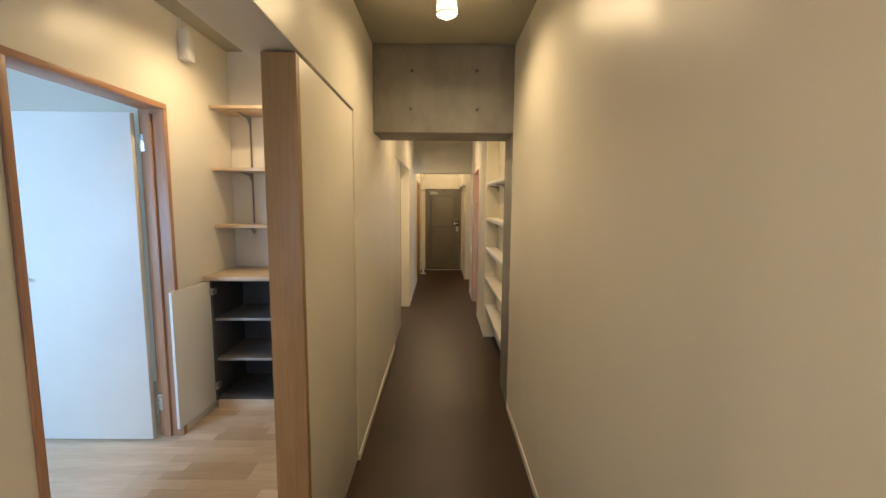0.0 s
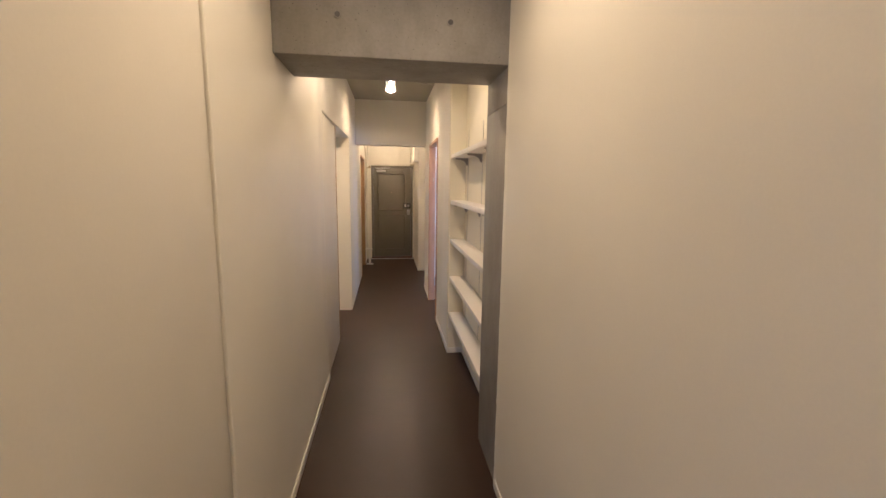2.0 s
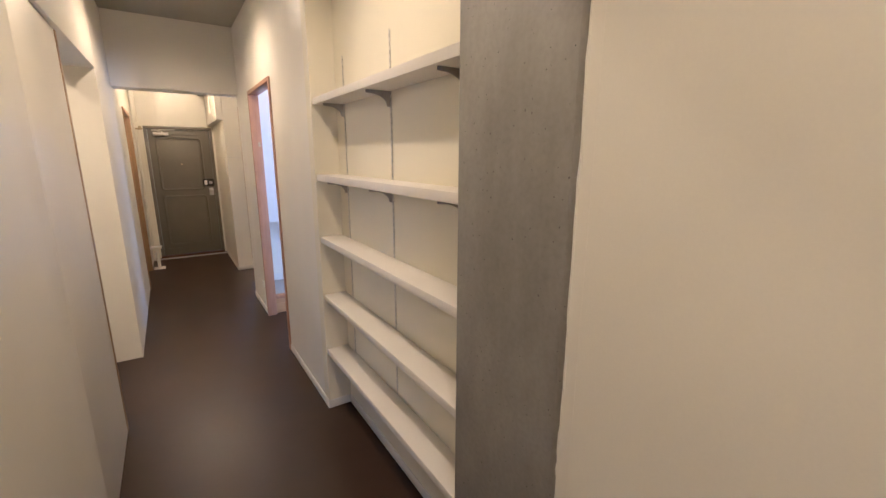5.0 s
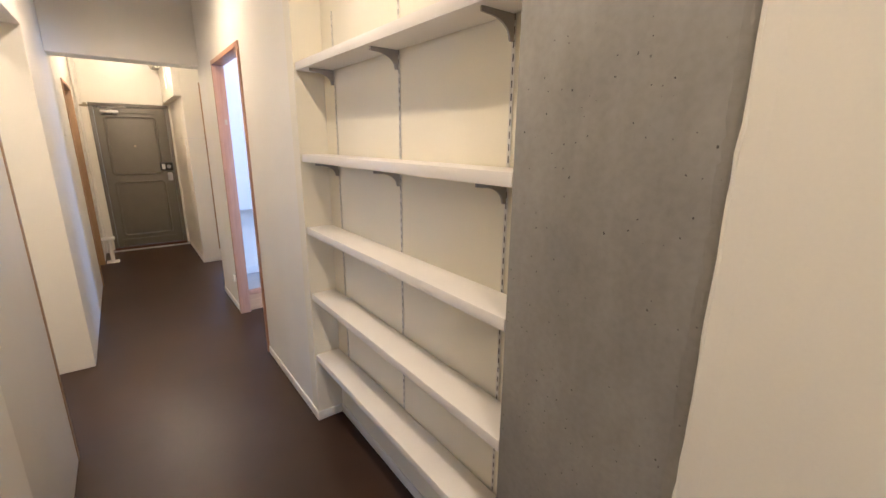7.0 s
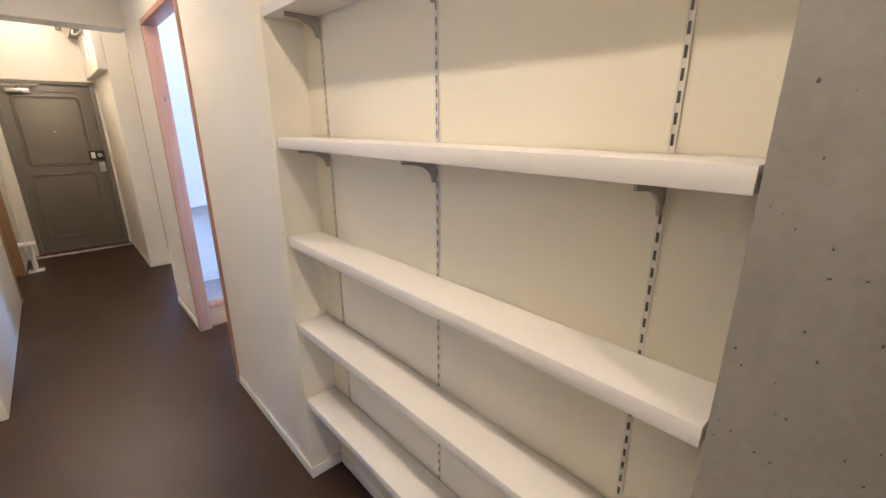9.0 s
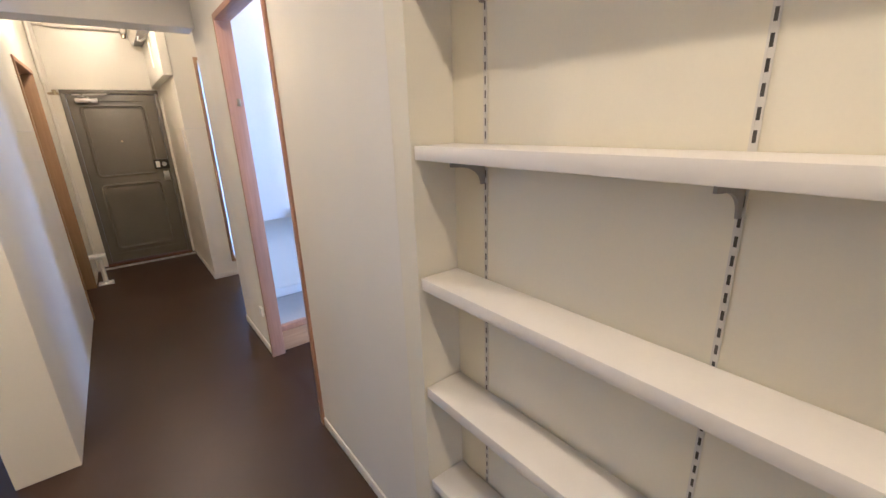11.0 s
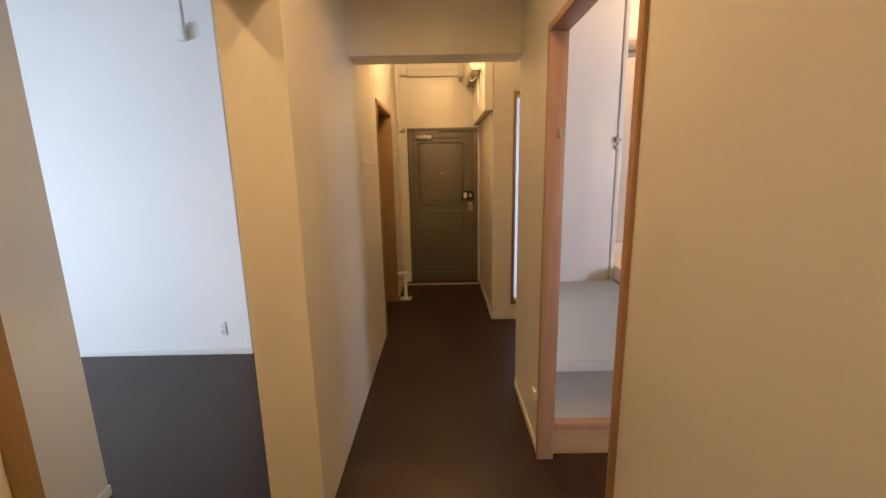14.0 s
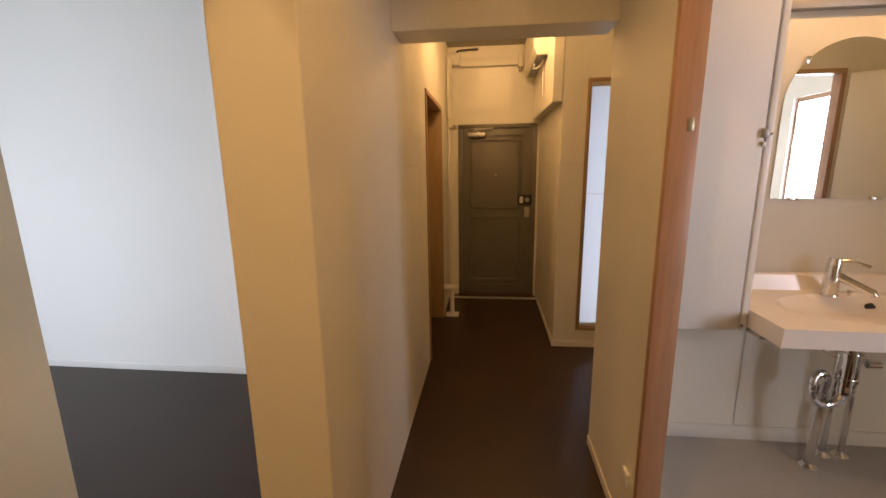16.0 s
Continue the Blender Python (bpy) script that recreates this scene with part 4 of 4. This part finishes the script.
# ---------------------------------------------------------------- washroom
def washroom():
    st = thing("wash_platform", (2.1, 6.8, 0), "raised washroom floor of grey vinyl with a wooden step edge", "platform", kind="structure")
    part("deck", box(bmesh.new(), 0.7615, 3.399, 6.605, 7.109, 0.0, 0.188), GREY_VINYL, st, smooth=False)
    part("riser", box(bmesh.new(), 0.7615, 3.399, 6.576, 6.6045, 0.0, 0.150, 0.001), STEP_WOOD, st, "grained wooden riser")
    part("nosing", box(bmesh.new(), 0.7615, 3.399, 6.560, 6.6045, 0.1505, 0.192, 0.004), FRAME_WOOD, st, "wooden nosing")
    cab = thing("wall_cabinet", (0.98, 6.9, 0.895), "tall plain white wall cabinet beside the washstand", "cabinet")
    part("body", box(bmesh.new(), 0.7625, 1.095, 6.775, 7.108, 0.90, 2.55, 0.002), DOOR_WHITE, cab)
    part("door", box(bmesh.new(), 0.766, 1.088, 6.752, 6.7735, 0.895, 2.55, 0.003), DOOR_WHITE, cab)
    part("edge_strip", box(bmesh.new(), 1.0955, 1.117, 6.752, 7.108, 0.895, 2.55, 0.002), PLASTIC, cab)
    bm = bmesh.new()
    box(bm, 1.078, 1.096, 6.735, 6.752, 1.605, 1.635, 0.002)
    box(bm, 1.078, 1.090, 6.742, 6.752, 1.575, 1.592, 0.001)
    rod(bm, (1.096, 6.742, 1.62), (1.106, 6.742, 1.62), 0.006, seg=10)
    part("catch", bm, BRACKET, cab, "small dark catch")
    bm = bmesh.new()
    rod(bm, (1.098, 6.752, 0.915), (1.098, 6.748, 0.915), 0.006, seg=12)
    part("screw", bm, BRACKET, cab, "dark screw")
    # back panel of the washstand and its ledge
    wp = thing("wash_panel", (1.76, 7.09, 1.03), "cream splash panel behind the washstand", "wall panel")
    part("panel", box(bmesh.new(), 1.1185, 2.055, 7.080, 7.1085, 1.032, 2.10, 0.002), PANEL_CREAM, wp)
    part("ledge", box(bmesh.new(), 1.1185, 2.055, 7.045, 7.1085, 2.1005, 2.155, 0.003), BRACKET, wp, "grey upper ledge")
    single("trim", box(bmesh.new(), 1.335, 1.341, 7.105, 7.1095, 0.27, 1.0), TRIM_WHITE, "thin joint strip of the washroom wall", "trim", kind="structure")
    single("baseboard", box(bmesh.new(), 0.762, 3.399, 7.102, 7.1095, 0.188, 0.262, 0.0015), TRIM_WHITE, "low white baseboard of the washroom", "baseboard", kind="structure")
    # arched mirror
    mt = thing("mirror", (1.75, 7.07, 1.386), "frameless arched mirror above the washstand", "mirror")
    cx, r, zb, zs = 1.582, 0.249, 1.368, 1.748
    arch = [(cx - r, zb), (cx + r, zb)] + [(cx + r * math.cos(radians(a)), zs + r * math.sin(radians(a))) for a in range(0, 181, 5)]
    part("glass", prism(bmesh.new(), arch, "y", 7.072, 7.0795), MIRROR, mt, smooth=False)
    for x, z in ((cx - 0.183, zs + 0.172), (cx + 0.183, zs + 0.172)):
        bm = box(bmesh.new(), -0.009, 0.009, 7.064, 7.0795, -0.012, 0.012, 0.002)
        bmesh.ops.translate(bm, verts=bm.verts, vec=(x, 0, z))
        part("clip", bm, CHROME, mt, "small chrome clip")
    for x in (cx - 0.16, cx + 0.16):
        part("clip", box(bmesh.new(), x - 0.02, x + 0.02, 7.062, 7.0795, zb - 0.008, zb + 0.006, 0.002), CHROME, mt, "small chrome clip")
    # washstand: slab with a shallow oval basin
    sk = thing("washstand", (1.76, 6.85, 0.88), "white moulded washstand with a shallow basin, hung on the wall", "sink")
    nx, ny, bm = 72, 30, bmesh.new()
    xl, xr, yb, top = 1.132, 2.050, 7.078, 0.972

    def front(x):
        return 6.580 - 0.012 * math.sin(math.pi * (x - xl) / (xr - xl))

    grid = []
    for i in range(nx + 1):
        x = xl + (xr - xl) * i / nx
        col = []
        for j in range(ny + 1):
            y = front(x) + (yb - front(x)) * j / ny
            e = math.hypot((x - 1.64) / 0.36, (y - 6.825) / 0.172)
            dz = 0.0 if e >= 1 else -0.115 * (1 - e ** 2.6) ** 0.8
            lip = 0.072 * max(0.0, min(1.0, (y - 7.045) / 0.018))
            col.append(bm.verts.new((x, y, top + dz + lip)))
        grid.append(col)
    for i in range(nx):
        for j in range(ny):
            bm.faces.new((grid[i][j], grid[i + 1][j], grid[i + 1][j + 1], grid[i][j + 1]))
    edge = [c[0] for c in grid]
    low = [bm.verts.new((v.co.x, v.co.y + 0.006, top - 0.07)) for v in edge]
    back = [bm.verts.new((v.co.x, yb, top - 0.07)) for v in edge]
    for i in range(nx):
        bm.faces.new((edge[i], low[i], low[i + 1], edge[i + 1]))
        bm.faces.new((low[i], back[i], back[i + 1], low[i + 1]))
        bm.faces.new((back[i], grid[i][ny], grid[i + 1][ny], back[i + 1]))
    for i in (0, nx):
        bm.faces.new([*grid[i], back[i], low[i]])
    part("basin", bm, CERAMIC, sk)
    bm = bmesh.new()
    rod(bm, (1.712, 6.974, 0.932), (1.712, 6.962, 0.924), 0.017, seg=20)
    part("overflow", bm, BLACK, sk, "dark overflow hole")
    part("bracket", box(bmesh.new(), 1.135, 1.235, 6.70, 7.07, 0.882, 0.9015, 0.002), BRACKET, sk, "dark steel bracket")
    # tap
    tp = thing("tap", (1.564, 6.985, 0.97), "chrome single-lever tap on the washstand", "tap")
    bm = bmesh.new()
    rod(bm, (1.564, 6.985, 0.971), (1.564, 6.985, 0.977), 0.032, 0.030)
    rod(bm, (1.564, 6.985, 0.977), (1.564, 6.985, 1.095), 0.0285, 0.0255, 28)
    part("body", bm, CHROME, tp)
    bm = bmesh.new()
    rod(bm, (1.572, 6.975, 1.060), (1.662, 6.900, 1.005), 0.0185, 0.0145)
    rod(bm, (1.658, 6.904, 1.007), (1.664, 6.899, 0.992), 0.012, 0.012)
    part("spout", bm, CHROME, tp)
    bm = bmesh.new()
    rod(bm, (1.564, 6.985, 1.097), (1.566, 6.983, 1.130), 0.0265, 0.021, 28)
    tube(bm, [(1.570, 6.98, 1.122), (1.605, 6.955, 1.122), (1.652, 6.925, 1.106)], 0.0075)
    part("lever", bm, CHROME, tp)
    bm = bmesh.new()
    rod(bm, (1.640, 6.985, 0.971), (1.640, 6.985, 0.984), 0.006, seg=12)
    rod(bm, (1.640, 6.985, 0.984), (1.640, 6.985, 0.994), 0.011, 0.009, 14)
    part("pop_up_knob", bm, CHROME, tp, "small chrome plug knob")
    # trap and supply pipes
    dp = thing("drain_trap", (1.60, 6.95, 0.19), "chrome bottle trap and supply pipes under the basin", "pipes")
    bm = bmesh.new()
    rod(bm, (1.605, 6.88, 0.585), (1.605, 6.88, 0.882), 0.034)
    rod(bm, (1.605, 6.88, 0.80), (1.605, 6.88, 0.884), 0.042, 0.050)
    rod(bm, (1.605, 6.88, 0.745), (1.605, 6.88, 0.765), 0.040)
    rod(bm, (1.605, 6.88, 0.64), (1.605, 6.88, 0.655), 0.039)
    part("drain_body", bm, CHROME, dp)
    bm = bmesh.new()
    rod(bm, (1.605, 6.88, 0.8835), (1.605, 6.88, 0.895), 0.053)
    part("gasket", bm, BLACK, dp, "dark rubber gasket")
    bm = bmesh.new()
    pts = [(1.605, 6.88, 0.60)]
    for k in range(13):
        a = radians(180 + 15 * k)
        pts.append((1.548 - 0.057 * math.cos(a), 6.884, 0.585 + 0.060 * math.sin(a)))
    pts.append((1.491, 6.888, 0.610))
    for k in range(13):
        a = radians(180 - 15 * k)
        pts.append((1.523 + 0.032 * math.cos(a), 6.892 + 0.0015 * k, 0.615 + 0.042 * math.sin(a)))
    pts += [(1.556, 6.915, 0.56), (1.570, 6.943, 0.19)]
    tube(bm, pts, 0.0165, 14)
    part("trap_bend", bm, CHROME, dp)
    for x, y, z, r in ((1.491, 6.886, 0.595, 0.022), (1.605, 6.88, 0.60, 0.036), (1.558, 6.918, 0.50, 0.020)):
        bm = bmesh.new()
        rod(bm, (x, y, z), (x, y, z + 0.022), r, r * 0.96)
        part("nut", bm, CHROME, dp)
    for x, y, zt in ((1.686, 7.028, 0.87), (1.767, 7.031, 0.66)):
        bm = bmesh.new()
        rod(bm, (x, y, 0.19), (x, y, zt), 0.0135)
        part("supply_pipe", bm, CHROME, dp)
    for x, y in ((1.570, 6.943), (1.686, 7.028), (1.767, 7.031)):
        bm = bmesh.new()
        rod(bm, (x, y, 0.188), (x, y, 0.204), 0.034, 0.018)
        part("floor_flange", bm, CHROME, dp)
    bm = bmesh.new()
    rod(bm, (1.745, 6.965, 0.67), (1.795, 6.965, 0.67), 0.014)
    rod(bm, (1.767, 6.955, 0.67), (1.767, 7.031, 0.67), 0.012)
    rod(bm, (1.767, 7.031, 0.65), (1.767, 7.031, 0.70), 0.017)
    part("stop_valve", bm, CHROME, dp)
    bm = bmesh.new()
    tube(bm, [(1.767, 7.03, 0.70), (1.760, 7.01, 0.76), (1.725, 6.99, 0.83), (1.690, 6.985, 0.885)], 0.0075)
    part("supply_hose", bm, CHROME, dp, "braided steel hose")
    bm = bmesh.new()
    tube(bm, [(1.52, 6.975, 0.88), (1.505, 6.975, 0.82), (1.515, 6.97, 0.77), (1.56, 6.93, 0.73), (1.59, 6.90, 0.72)], 0.0035, 8)
    part("pop_up_cable", bm, CHROME, dp)


washroom()


# ---------------------------------------------------------------- small fittings
def outlet(x, y, z, facing, label):
    t = thing("wall_outlet", (x, y, z), label, "outlet")
    if facing == "-y":
        part("plate", box(bmesh.new(), x - 0.036, x + 0.036, y - 0.009, y, z - 0.06, z + 0.06, 0.004), PLASTIC, t)
        for dz in (-0.022, 0.022):
            s = part("socket", box(bmesh.new(), x - 0.02, x + 0.02, y - 0.0105, y - 0.0085, z + dz - 0.018, z + dz + 0.018, 0.001), TRIM_WHITE, t)
            for dx in (-0.006, 0.006):
                part("slot", box(bmesh.new(), x + dx - 0.001, x + dx + 0.001, y - 0.0112, y - 0.0104, z + dz - 0.005, z + dz + 0.005), BLACK, s, "dark slot", smooth=False)
    else:
        part("plate", box(bmesh.new(), x - 0.016, x, y - 0.030, y + 0.030, z - 0.03, z + 0.03, 0.004), PLASTIC, t)


outlet(-1.61, 7.8545, 0.228, "-y", "white double wall outlet low on the bright wall")
outlet(RIGHT - 0.0005, 6.66, 0.30, "-x", "small white wall socket low beside the washroom door")
wp = thing("wall_fitting", (-1.6, 7.80, 2.43), "white cable cover with a box end, high on the bright wall", "wall fitting")
part("cable_cover", box(bmesh.new(), -1.615, -1.60, 7.841, 7.8545, 2.516, CEIL - 0.002, 0.002), PLASTIC, wp)
part("case", box(bmesh.new(), -1.64, -1.575, 7.80, 7.8545, 2.41, 2.515, 0.008), PLASTIC, wp)


# ---------------------------------------------------------------- kitchen floor strips
def floor_strips():
    host = bpy.data.objects["kitchen_floor"]
    meshes = {}
    for ln in (0.28, 0.38, 0.48):
        bm = box(bmesh.new(), -ln / 2 + 0.0006, ln / 2 - 0.0006, -0.0374, 0.0374, 0.1121, 0.120)
        meshes[ln] = mesh_of("floor_strip", bm, PLANK_WOOD)
    rnd, y = random.Random(5), 0.30
    while y < 3.06:
        x = -1.474 - rnd.uniform(0, 0.2)
        while x < -0.475:
            ln = rnd.choice((0.28, 0.38, 0.48))
            a, b = x, x + ln
            if b > -0.475 or a < -1.474:
                a, b = max(a, -1.474), min(b, -0.475)
                if b - a > 0.03:
                    me = mesh_of("floor_strip", box(bmesh.new(), a + 0.0006, b - 0.0006, y - 0.0374, y + 0.0374, 0.1121, 0.120), PLANK_WOOD)
                    o = new("floor_strip", me)
                    o.parent = host
            else:
                o = new("floor_strip", meshes[ln])
                o.location = (x + ln / 2, y, 0)
                o.parent = host
            x += ln
        y += 0.0750


floor_strips()
